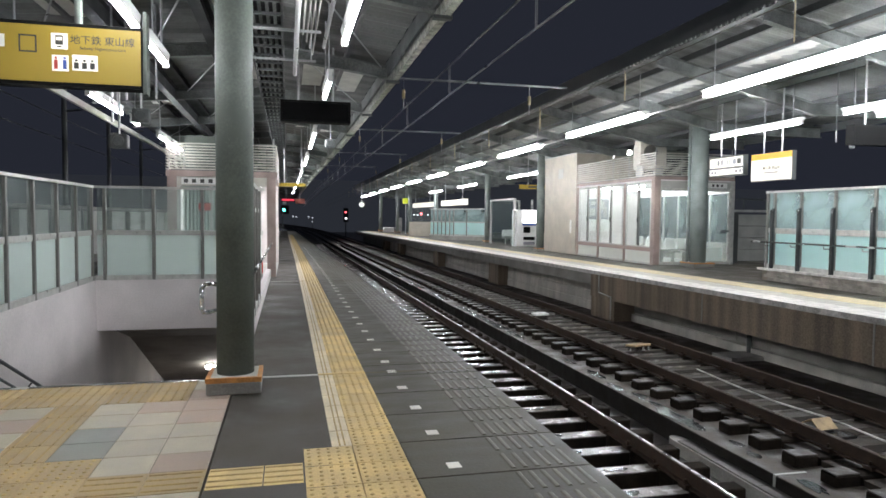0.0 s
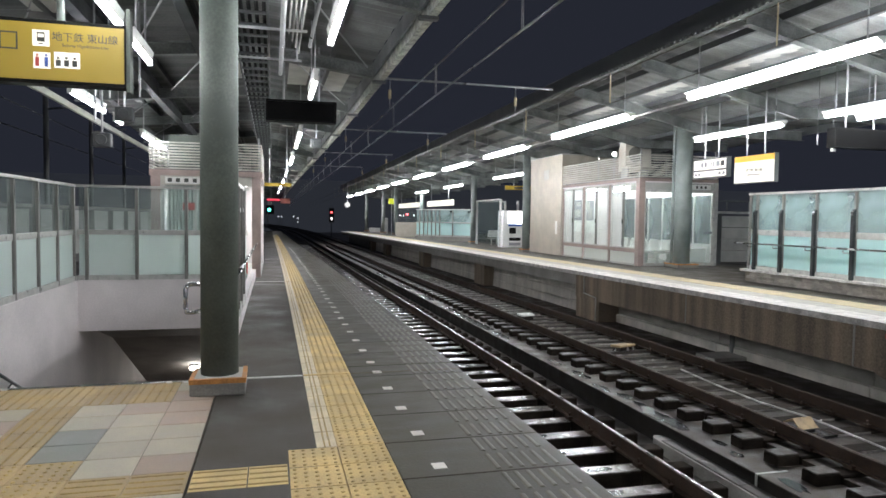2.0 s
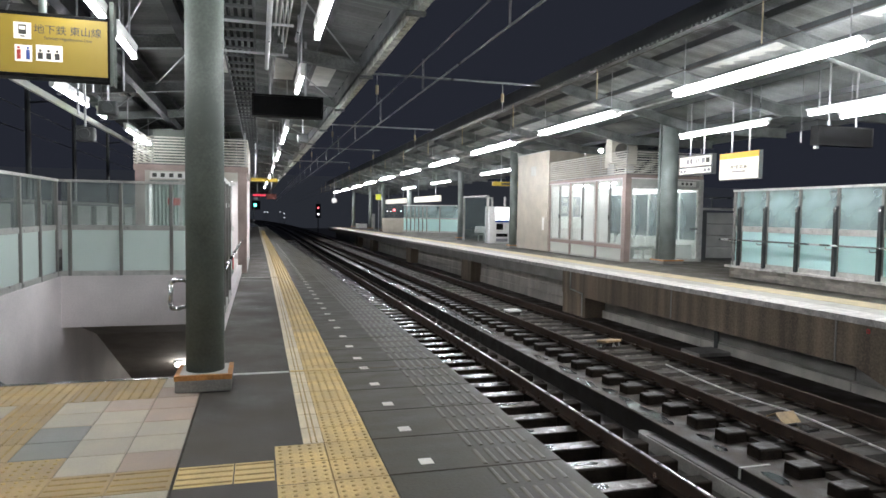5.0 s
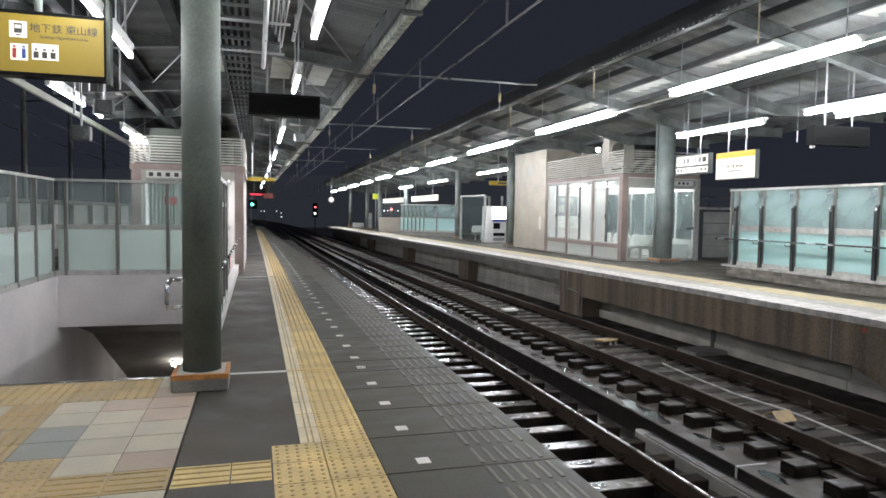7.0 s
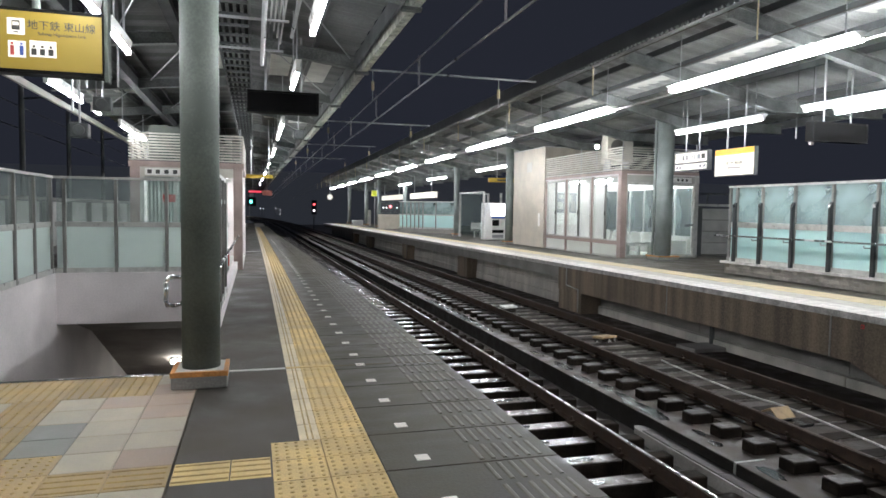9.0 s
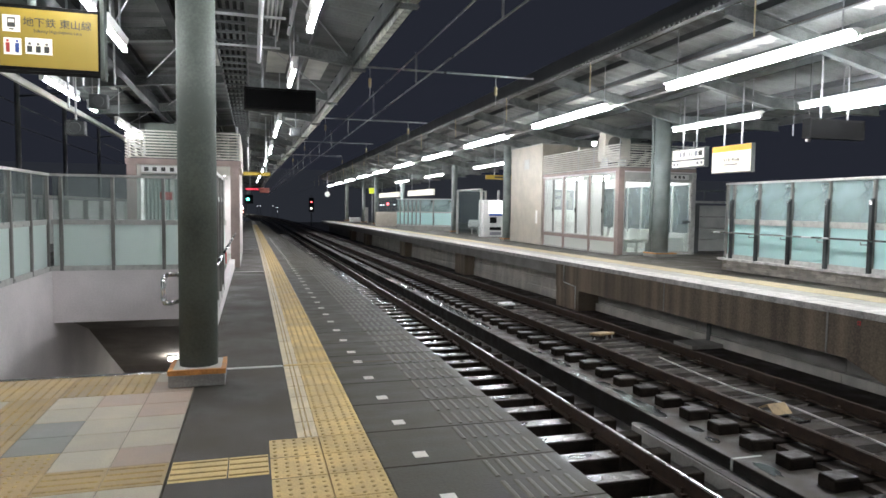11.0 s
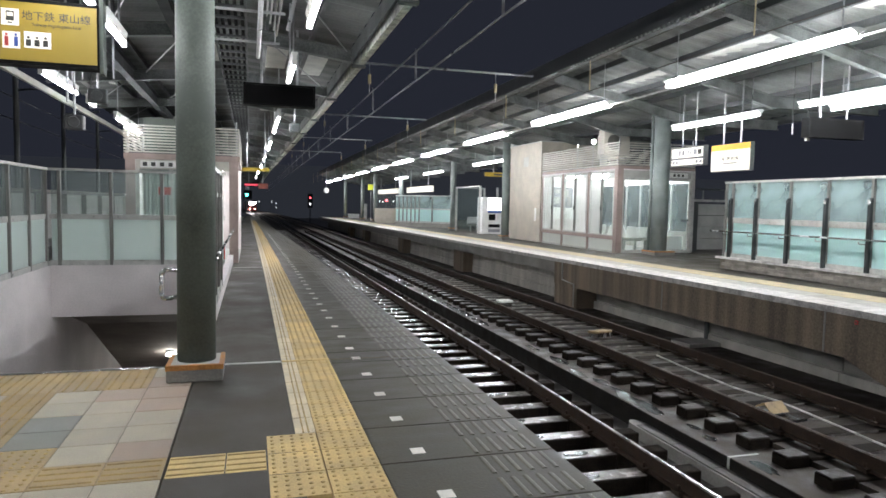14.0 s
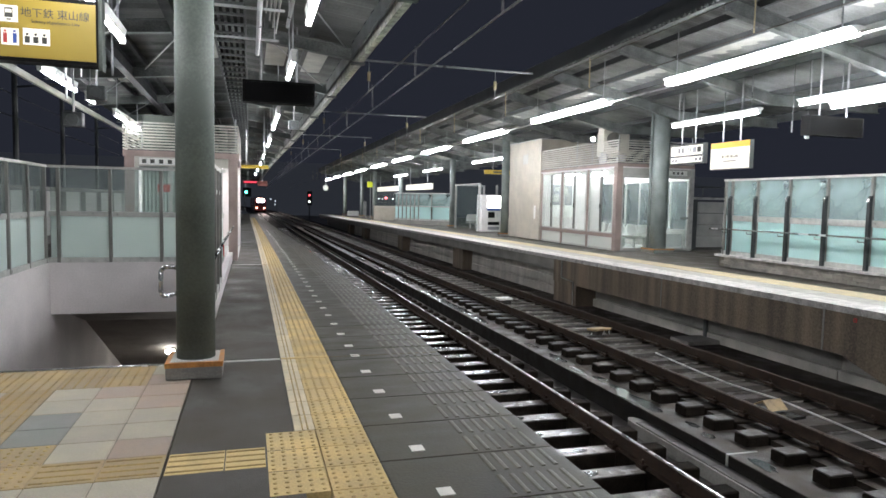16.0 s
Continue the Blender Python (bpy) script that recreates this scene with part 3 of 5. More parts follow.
joint = thing("step_joint", "pale sealed joint across the step between the tracks", "joint")
part("face_strip", boxes((5.318, 5.33, 6.20, 6.23, -1.71, -1.396)), PALEPAINT, joint)
part("top_strip", boxes((5.33, 5.74, 6.20, 6.23, -1.41, -1.395)), PALEPAINT, joint)
pipe = thing("drain_pipe", "thin pale drain pipe bent down the girder bracket", "pipe")
for p, q in (((8.72, 17.35, -0.12), (8.72, 17.35, -0.66)), ((8.72, 17.35, -0.66), (8.72, 16.62, -0.72)), ((8.72, 16.62, -0.72), (8.72, 16.62, -1.35))):
    smooth(part("pipe_length", rods((p, q, 0.018, 8)), PALEPAINT, pipe))

# ---- canopies ----
YC = span(NEAR, 84, 2.5)

def lamp(x, y0, y1, z, drop=0.35, double=False, cable=None):
    """A bare fluorescent fitting: white channel, tube with end caps, hangers."""
    fall = dip((y0 + y1) / 2)
    z += fall
    th = thing("fluorescent_lamp", "bare white fluorescent tube fitting hanging under the canopy", "lamp", group="platform tube lamps")
    bm = B()
    # far channels and tubes are drawn wider to stand in for bloom
    w = 0.16 if double else (0.11 if x > 4 else 0.035)
    prism(bm, [(x - w, z + 0.11), (x - 0.02, z + 0.035), (x + 0.02, z + 0.035), (x + w, z + 0.11), (x + 0.04, z + 0.13), (x - 0.04, z + 0.13)], "y", y0, y1)
    part("channel", bm, WHITEPLASTIC, th)
    k = max(1, round((y1 - y0) / 2.4))
    step = (y1 - y0) / k
    for i in range(k):
        for dx in ((-0.07, 0.07) if double else (0,)):
            smooth(part("tube", rods(((x + dx, y0 + step * i + 0.04, z), (x + dx, y0 + step * (i + 1) - 0.04, z), 0.031 if x > 4 else 0.026, 10)), TUBEFAR if x > 4 else TUBE, th))
        for yy in (y0 + step * i, y0 + step * (i + 1) - 0.05):
            part("socket", boxes((x - 0.03, x + 0.03, yy, yy + 0.05, z - 0.03, z + 0.04)), WHITEPLASTIC, th)
    for yy in (y0 + 0.3, y1 - 0.3):
        part("hanger", rods(((x, yy, z + 0.12), (x, yy, soffit_near(x) + 0.31 + fall if x < 4 else soffit_far(x - curve_x(8.7, yy) + 8.7) + 0.38 + fall), 0.012, 6)), GALV, th)
    return th


def beam_i(bm, y, pts, h=0.22, w=0.12, t=0.014):
    """A cross beam of I section at y whose soffit runs through the points (x, z)."""
    pts = [(x, z + dip(y)) for x, z in pts]
    for (xa, za), (xb, zb) in zip(pts, pts[1:]):
        for zz, hh, ww in ((0, t, w), (h - t, t, w), (t, h - 2 * t, t)):
            vs = []
            for yy in (y - ww / 2, y + ww / 2):
                vs += [bm.verts.new(p) for p in ((xa, yy, za + zz), (xb, yy, zb + zz), (xb, yy, zb + zz + hh), (xa, yy, za + zz + hh))]
            for f in ((0, 1, 2, 3), (7, 6, 5, 4), (0, 4, 5, 1), (1, 5, 6, 2), (2, 6, 7, 3), (3, 7, 4, 0)):
                bm.faces.new([vs[i] for i in f])


# near canopy: soffit line from the left eave over the columns to the gutter at the track
def soffit_near(x):
    return float(np.interp(x, [-3.9, -0.4, 1.7], [3.72, 4.05, 3.78]))


canopy_near = thing("canopy_near", "grey steel platform canopy with cross beams, purlins and ribbed deck", "canopy", kind="structure")
for i in range(24):
    y = 0.2 + 3.6 * i
    bm = B()
    d = curve_x(1.76, y) - 1.76
    beam_i(bm, y, [(-3.8, soffit_near(-3.8) - 0.02), (-0.4, soffit_near(-0.4) - 0.02), (1.62 + d, soffit_near(1.62) - 0.02)], 0.2, 0.14)
    part("cross_beam", bm, CANOPYSTEEL, canopy_near)
for x in (-3.5, -2.8, -2.0, -1.0, 0.25, 0.95):
    bm = B()
    z = soffit_near(x) + 0.19
    sweep(bm, x - 0.03, x + 0.03, z, z + 0.1, YC)
    part("purlin", bm, DARKSTEEL, canopy_near)


def ribbed(x0, x1, z_of, y0, y1, pitch=0.2, follow=8.7):
    bm = B()
    rows_ = []
    n = 3
    ys = span(y0, y1, pitch / 2)
    for j, y in enumerate(ys):
        d = curve_x(follow, y) - follow
        up = 0.035 if (j // 2) % 2 else 0.0
        rows_.append([bm.verts.new((x0 + (x1 - x0) * i / n + d, y, z_of(x0 + (x1 - x0) * i / n) + up + dip(y))) for i in range(n + 1)])
    for a, b in zip(rows_, rows_[1:]):
        for i in range(n):
            bm.faces.new((a[i], a[i + 1], b[i + 1], b[i]))
    return bm


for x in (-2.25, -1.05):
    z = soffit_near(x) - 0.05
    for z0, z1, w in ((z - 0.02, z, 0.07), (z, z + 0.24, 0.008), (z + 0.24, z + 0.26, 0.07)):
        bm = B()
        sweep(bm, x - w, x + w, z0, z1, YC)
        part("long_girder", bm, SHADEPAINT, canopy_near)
for i in range(12):
    y = 0.2 + 3.6 * i
    for xa, xb in ((-2.2, -3.6), (-0.9, -2.0), (0.2, 1.5)):
        part("brace", rods(((xa, y + 0.1, soffit_near(xa) + 0.12 + dip(y)), (xb, y + 3.5, soffit_near(xb) + 0.12 + dip(y + 3.5)), 0.012, 6)), GALV, canopy_near)
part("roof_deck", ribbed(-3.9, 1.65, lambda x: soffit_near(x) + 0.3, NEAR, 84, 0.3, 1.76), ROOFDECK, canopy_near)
bm = B()
sweep(bm, 1.60, 1.64, 3.80, 4.02, YC, follow=1.76)
part("inner_fascia", bm, DARKSTEEL, canopy_near)
bm = B()
sweep(bm, 1.70, 1.80, 3.74, 3.76, YC, follow=1.76)
sweep(bm, 1.78, 1.80, 3.76, 3.90, YC, follow=1.76)
sweep(bm, 1.70, 1.72, 3.76, 3.90, YC, follow=1.76)
part("gutter", bm, mat("streaked_gutter_paint", (0.4, 0.4, 0.36), 0.6, vary=0.6, scale=7, fine=30), canopy_near, "pale streaked gutter")
for i in range(24):
    y = 0.2 + 3.6 * i
    d = curve_x(1.76, y) - 1.76
    part("gutter_bracket", boxes((1.60 + d, 1.82 + d, y - 0.05, y + 0.05, 3.70 + dip(y), 3.74 + dip(y))), DARKSTEEL, canopy_near)
bm = B()
sweep(bm, -3.96, -3.9, 3.58, 3.70, YC)
part("eave", bm, PALEPAINT, canopy_near)
rnd = random.Random(8)
for i in range(20):
    y = 0.45 + 3.6 * i
    for x in (-2.8, -1.5, -0.75, 0.45, 1.15):
        if rnd.random() < 0.62:
            w = 0.42
            z = soffit_near(x) + 0.235 + dip(y + 1.5)
            part("skylight_panel", boxes((x - w / 2, x + w / 2, y + rnd.uniform(0.1, 0.8), y + rnd.uniform(1.5, 2.9), z, z + 0.012)), WHITEPANEL, canopy_near)


# far canopy: rises towards the tracks
def soffit_far(x):
    return float(np.interp(x, [8.4, 13.0, 16.8], [5.22, 4.42, 4.25]))


canopy_far = thing("canopy_far", "grey steel canopy of the opposite platform rising towards the tracks", "canopy", kind="structure")
for i in range(24):
    y = -0.2 + 3.62 * i
    d = curve_x(8.7, y) - 8.7
    bm = B()
    beam_i(bm, y, [(8.55 + d, soffit_far(8.55) - 0.05), (13.0 + d, soffit_far(13) - 0.25), (16.6 + d, soffit_far(16.6) - 0.1)], 0.3, 0.16)
    part("cross_beam", bm, CANOPYSTEEL, canopy_far)
for x in (9.3, 10.2, 11.1, 12.0, 13.8, 15.0):
    z = soffit_far(x) + 0.2
    bm = B()
    sweep(bm, x - 0.035, x + 0.035, z, z + 0.14, YC, follow=8.7)
    part("purlin", bm, DARKSTEEL, canopy_far)
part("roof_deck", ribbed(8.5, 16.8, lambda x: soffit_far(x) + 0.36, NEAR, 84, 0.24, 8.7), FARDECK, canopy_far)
bm = B()
sweep(bm, 8.40, 8.46, 5.3, 5.75, YC, follow=8.7)
sweep(bm, 8.46, 8.56, 5.3, 5.33, YC, follow=8.7)
part("fascia", bm, DARKSTEEL, canopy_far, "dark ribbed fascia")
bm = B()
for y in span(NEAR + 0.1, 40, 0.17):
    x = curve_x(8.7, y) - 0.3
    box(bm, x - 0.05, x + 0.03, y, y + 0.08, 5.31 + dip(y), 5.35 + dip(y))
tagged(part("fascia_rib", bm, CANOPYSTEEL, canopy_far, "pale ends of the rolled roof ribs"), kind="stuff")
bm = B()
sweep(bm, 16.7, 16.8, 4.35, 4.6, YC, follow=8.7)
part("eave", bm, DARKSTEEL, canopy_far)
bm = B()
sweep(bm, 9.47, 9.53, 4.30, 4.33, YC, follow=8.7)
part("lamp_rail", bm, WHITEPLASTIC, canopy_far, "pale conduit above the lamps")
rnd = random.Random(3)
for i in range(20):
    for x in (10.6, 11.55):
        y = 0.3 + 3.62 * i
        if rnd.random() < 0.75:
            z = soffit_far(x) + 0.33 + dip(y + 1.5)
            d = curve_x(8.7, y) - 8.7
            part("skylight_panel", boxes((x - 0.3 + d, x + 0.3 + d, y, y + rnd.uniform(1.8, 3), z, z + 0.012)), WHITEPANEL, canopy_far)

# lamps of the far platform; distant ones doubled to brighten the far end
for i in range(10):
    y = 8.3 + 7.55 * i
    lamp(9.15 + 0.006 * (y - 8) if y < 30 else 9.28 - 0.008 * (y - 30), y, y + 4.9, 4.25, 0.5, double=True)
lamp(9.15, 0.8, 5.5, 4.25, 0.5, double=True)
for y0, y1, x in ((13.50, 17.0, 12.0), (9.2, 12.3, 12.0), (30.8, 35.8, 12.2), (42, 47, 12.2), (52, 57, 12.2), (4, 8, 12.2), (8.0, 12.4, 13.0)):
    lamp(x, y0, y1, 3.85, 0.5)
# lamps of the near platform
for y0, y1, x in ((4.4, 6.8, 0.56), (8.55, 9.95, 0.53), (13.6, 17.0, 0.55), (18.9, 22.3, 0.55), (24.6, 28, 0.52), (30.2, 33.8, 0.48), (36, 39.5, 0.42), (42, 46, 0.35), (-0.5, 2.0, 0.56)):
    lamp(x, y0, y1, 3.2, 0.7)
# the last two are unseen, added to brighten the left screens
for y0, y1, x in ((4.6, 6.8, -1.38), (7.24, 8.35, -1.38), (10.4, 12.4, -2.78), (13.15, 13.75, -2.78), (15.3, 18.6, -2.72), (0.4, 2.8, -1.4), (6.0, 8.2, -2.8), (1.6, 4.0, -2.8)):
    lamp(x, y0, y1, 3.2, 0.6)


# ---- columns ----
def column_round(x, y, r, z1, base, label):
    th = thing("column", label, "column")
    bm = B()
    bmesh.ops.create_cone(bm, cap_ends=True, segments=40, radius1=r, radius2=r, depth=z1 - 0.1, matrix=Matrix.Translation((x, y, (z1 + 0.1) / 2)))
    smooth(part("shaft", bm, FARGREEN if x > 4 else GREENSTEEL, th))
    bm = B()
    y -= 0.03 if base < 0.3 else 0.0
    bevel_box(bm, x - base, x + base, y - base, y + base, 0, 0.105, 0.012)
    part("plinth", bm, CONCRETE, th, "low concrete plinth")
    bm = B()
    box(bm, x - base - 0.004, x + base + 0.004, y - base - 0.004, y - base + 0.03, 0.10, 0.14)
    box(bm, x + base - 0.03, x + base + 0.004, y - base + 0.03, y + base + 0.004, 0.10, 0.14)
    box(bm, x - base - 0.004, x - base + 0.03, y - base + 0.03, y + base + 0.004, 0.10, 0.14)
    part("edge_band", bm, ORANGE, th, "worn orange edge band")
    part("plinth_top", boxes((x - base + 0.03, x + base - 0.03, y - base + 0.03, y + base, 0.105, 0.135)), PALEPAINT, th)
    return th


column_round(-0.43, 5.78, 0.152, 4.05, 0.215, "grey-green round steel column on a plinth with orange edge")
column_round(12.35, 18.0, 0.25, 4.4, 0.36, "thick grey-green round steel column on a low plinth")
pp = thing("downpipe", "pale green downpipe beside the thick column", "pipe")
smooth(part("pipe", rods(((11.99, 18.0, 0.0), (11.99, 18.0, 4.4), 0.045)), FARGREEN, pp))
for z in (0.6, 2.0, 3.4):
    part("pipe_clip", boxes((11.93, 12.12, 17.97, 18.03, z, z + 0.04)), GALV, pp)
for x, y in ((10.8, 27.2), (11.0, 35.7), (10.36, 46.2), (9.41, 51.4), (9.21, 56.2), (8.53, 61.8)):
    column_round(x, y, 0.16, 4.5 if y < 30 else 3.95, 0.22, "grey-green round steel column of the opposite canopy")
column_round(-0.9, 24.5, 0.15, 4.0, 0.21, "grey-green round steel column behind the waiting room")

SLOPED = ("waiting_room", "poster", "chair", "air_conditioner", "lift_wall", "shutter_wall", "vending_machine", "glass_shelter", "glass_screen", "stair_parapet", "lit_board", "column", "direction_sign",
          "downpipe", "roof_lamp", "curtain", "fire_extinguisher_box", "grey_cabinet", "lime_board", "white_bench", "hanging_board")

# ---- glass screens ----
def screen(name, label, a, b, posts, z0=0.09, zm=(1.02, 1.12), z1=2.03, post_mat=GREYFRAME, upper=None, lower=None):
    """A glass windbreak from a to b (x, y): frosted panes below, clear ones above, posts at the given distances along it."""
    a, b = Vector((*a, 0)), Vector((*b, 0))
    d = (b - a)
    length = d.length
    rot = math.degrees(math.atan2(d.y, d.x))
    th = thing(name, label, "glass screen", pose(a.x, a.y, 0, 0, 0, rot))
    part("top_rail", boxes((-0.03, length + 0.03, -0.035, 0.035, z1 - 0.05, z1)), ALU, th)
    part("bottom_rail", boxes((0, length, -0.045, 0.045, z0, z0 + 0.10)), ALU, th)
    part("middle_rail", boxes((0, length, -0.026, 0.026, *zm)), ALU, th)
    for p in posts:
        bm = B()
        bevel_box(bm, p - 0.032, p + 0.032, -0.05, 0.05, z0, z1 - 0.05, 0.006, 1)
        part("post", bm, post_mat, th)
    cuts = [0.0] + [p for p in posts if 0.1 < p < length - 0.1] + [length]
    for p, q in zip(cuts, cuts[1:]):
        part("frosted_pane", boxes((p + 0.034, q - 0.034, -0.008, 0.008, z0 + 0.10, zm[0])), lower or MINT, th)
        c = part("clear_pane", boxes((p + 0.034, q - 0.034, -0.005, 0.005, zm[1], z1 - 0.05)), upper or DUSTY, th)
        c.visible_shadow = False
    return th


screen("glass_screen", "glass windbreak with frosted lower panes along the stair well", (-3.88, 4.2), (-3.88, 14.70), [0.05, 1.15, 2.2, 3.25, 4.3, 5.2, 6.2, 7.24, 8.32, 9.36, 10.4])
screen("glass_screen", "glass windbreak with frosted lower panes behind the stair well", (-3.84, 14.78), (-0.52, 14.78), [0.18, 1.12, 2.08, 3.04])
side = screen("glass_screen", "glass windbreak with dark lower panels beside the stair well", (-0.46, 8.0), (-0.46, 10.62), [0.04, 0.9, 1.75, 2.58], z0=0.14, zm=(1.5, 1.56), z1=1.88, lower=GREYFRAME)

rail_r = thing("handrail", "stainless stair handrail with a looped end on the wall", "handrail")
loop = [(-0.62, 7.2, 0.26), (-0.62, 6.45, 0.80), (-0.66, 6.33, 0.83), (-0.73, 6.3, 0.83), (-0.76, 6.3, 0.79), (-0.765, 6.3, 0.62), (-0.75, 6.3, 0.575), (-0.70, 6.32, 0.57), (-0.62, 6.42, 0.58), (-0.62, 10.4, -1.75)]
bm = B()
for p, q in zip(loop, loop[1:]):
    rod(bm, p, q, 0.021, 12)
    bmesh.ops.create_uvsphere(bm, u_segments=10, v_segments=6, radius=0.021, matrix=Matrix.Translation(q))
rod(bm, loop[0], (-0.62, 10.4, -1.5), 0.021, 12)
smooth(part("tube", bm, STEEL, rail_r))
part("bracket", rods(((-0.62, 6.5, 0.76), (-0.5, 6.5, 0.66), 0.014)), STEEL, rail_r)
part("stanchion", boxes((-0.54, -0.46, 6.38, 6.46, 0.1, 0.86)), GREYFRAME, rail_r)
rail_s = thing("handrail", "steel handrail on a low kerb beside the glass windbreak", "handrail")
smooth(part("tube", rods(((-0.36, 7.0, 0.83), (-0.36, 15.6, 0.80), 0.02)), STEEL, rail_s))
for y in (8.0, 10.0, 12.0, 14.0):
    part("bracket", rods(((-0.36, y, 0.8), (-0.44, y, 0.72), 0.010)), STEEL, rail_s)
rail_l = thing("handrail", "dark handrail on the stair well wall", "handrail")
smooth(part("tube", rods(((-3.72, 7.0, 0.86), (-3.72, 13.0, -2.1), 0.024)), DARKSTEEL, rail_l))
smooth(part("lower_tube", rods(((-3.72, 7.2, 0.52), (-3.72, 13.0, -2.36), 0.018)), DARKSTEEL, rail_l))
for i in range(5):
    y = 7.6 + 1.1 * i
    part("bracket", rods(((-3.72, y, 0.86 - 0.493 * (y - 7)), (-3.83, y, 0.72 - 0.493 * (y - 7)), 0.012)), DARKSTEEL, rail_l)
bulk = thing("stair_lamp", "small glowing lamp under the stair soffit", "lamp")
part("base", boxes((-2.36, -2.12, 20.28, 20.52, -3.05, -2.9)), DARKSTEEL, bulk)
bm = B()
bmesh.ops.create_uvsphere(bm, u_segments=16, v_segments=10, radius=0.14, matrix=Matrix.Translation((-2.235, 20.36, -3.04)) @ Matrix.Diagonal((1, 1, 0.6, 1)))
smooth(part("cover", bm, SMALLTUBE, bulk))

# ---- hanging signs of the near platform ----
sign = thing("direction_sign", "yellow lit hanging sign with dark lettering and pictograms", "sign", pose(-1.18, 6.0, 2.53))
part("case", boxes((-1.9, 0, 0.006, 0.16, -0.03, 0.48)), BLACK, sign, "dark frame")
part("face", boxes((-1.88, -0.012, 0.0, 0.006, 0.0, 0.45)), SIGNYELLOW, sign, "glowing yellow face")
UP = pose(0, 0, 0, 90, 0, 0)
lettering("地下鉄 東山線", 0.078, pose(-0.30, -0.001, 0.345) @ UP, INK, sign)
lettering("Subway Higashiyama Line", 0.0335, pose(-0.30, -0.001, 0.283) @ UP, INK, sign)
bm = boxes((-0.92, -0.79, -0.002, 0.0, 0.355, 0.367), (-0.92, -0.79, -0.002, 0.0, 0.228, 0.24), (-0.92, -0.908, -0.002, 0, 0.24, 0.355), (-0.802, -0.79, -0.002, 0, 0.24, 0.355))
part("square_mark", bm, INK, sign)
part("square_mark", boxes((-1.06, -1.02, -0.002, 0, 0.26, 0.36)), WHITEPLASTIC, sign)
for x0, x1, z0, z1 in ((-0.685, -0.562, 0.265, 0.393), (-0.68, -0.557, 0.088, 0.217), (-0.53, -0.341, 0.10, 0.227)):
    part("pictogram_plate", boxes((x0, x1, -0.002, 0.0, z0, z1)), SIGNWHITE, sign)
bm = boxes((-0.652, -0.596, -0.004, -0.002, 0.30, 0.375), (-0.64, -0.608, -0.004, -0.002, 0.28, 0.29))
part("train_pictogram", bm, INK, sign)
part("train_window", boxes((-0.645, -0.603, -0.006, -0.004, 0.335, 0.362)), SIGNWHITE, sign)
part("toilet_pictogram", boxes((-0.665, -0.638, -0.004, -0.002, 0.105, 0.18), (-0.66, -0.643, -0.004, -0.002, 0.186, 0.203)), REDINK, sign)
part("toilet_pictogram", boxes((-0.60, -0.573, -0.004, -0.002, 0.105, 0.18), (-0.595, -0.578, -0.004, -0.002, 0.186, 0.203)), BLUEINK, sign)
for x in (-0.50, -0.44, -0.38):
    part("facility_pictogram", boxes((x - 0.018, x + 0.018, -0.004, -0.002, 0.115, 0.165), (x - 0.009, x + 0.009, -0.004, -0.002, 0.172, 0.19)), INK, sign)
part("hanger", rods(((-0.5, 0.08, 0.48), (-0.5, 0.08, 1.74), 0.03)), GREENSTEEL, sign)
part("hanger", rods(((-1.5, 0.08, 0.48), (-1.5, 0.08, 1.66), 0.03)), GREENSTEEL, sign)
part("end_bracket", boxes((0.0, 0.03, 0.02, 0.14, -0.06, 0.62)), GREENSTEEL, sign)


def led_sign(m, w, h, text, size, lit, drop):
    th = thing("led_sign", "black hanging display with flashing red characters", "sign", m, group="train displays")
    part("case", boxes((0, w, 0.008, 0.2, 0, h), (0, w, -0.012, 0.008, 0, 0.03), (0, w, -0.012, 0.008, h - 0.03, h), (0, 0.03, -0.012, 0.008, 0.03, h - 0.03), (w - 0.03, w, -0.012, 0.008, 0.03, h - 0.03)), BLACK, th)
    part("display_face", boxes((0.03, w - 0.03, 0.0, 0.008, 0.03, h - 0.03)), LEDFACE, th, "dull dark display face")
    part("hanger", rods(((w * 0.25, 0.1, h), (w * 0.25, 0.1, h + drop), 0.02)), GALV, th)
    part("hanger", rods(((w * 0.75, 0.1, h), (w * 0.75, 0.1, h + drop), 0.02)), GALV, th)
    tx = lettering(text, size, UP, lit, th, "lit_lettering")
    tx["label"] = "red glowing characters"
    return th, tx


led_near, led_text = led_sign(pose(-0.11, 11.0, 2.98), 1.12, 0.345, "電車が通過します", 0.128, LEDRED, 0.95)
led_far, led_text_far = led_sign(pose(11.0, 11.0, 2.99), 1.42, 0.4, "電車が通過します", 0.15, LEDDIM, 1.72)

exit_sign = thing("direction_sign", "narrow yellow sign hanging over the platform", "sign")
part("face", boxes((-0.28, 0.53, 20.0, 20.12, 2.31, 2.41)), SIGNYELLOW, exit_sign)
part("hanger", rods(((-0.1, 20.06, 2.41), (-0.1, 20.06, 4.3), 0.02)), GALV, exit_sign)
part("hanger", rods(((0.4, 20.06, 2.41), (0.4, 20.06, 4.26), 0.02)), GALV, exit_sign)
red_board = thing("hanging_board", "narrow red-lit display hanging far along the platform", "sign")
part("case", boxes((-0.36, 0.42, 40.02, 40.14, 2.26, 2.46)), BLACK, red_board)
part("lit_strip", boxes((-0.33, 0.39, 40.0, 40.018, 2.31, 2.42)), LEDTHIN, red_board, "glowing red strip")
part("hanger", rods(((-0.1, 40.08, 2.46), (-0.1, 40.08, 4.3), 0.02)), GALV, red_board)
plate_board = thing("hanging_board", "dull red board hanging far along the platform", "sign")
part("face", boxes((0.44, 1.0, 40.4, 40.46, 2.16, 2.46)), mat("dull_red_board", (0.38, 0.13, 0.10)), plate_board)
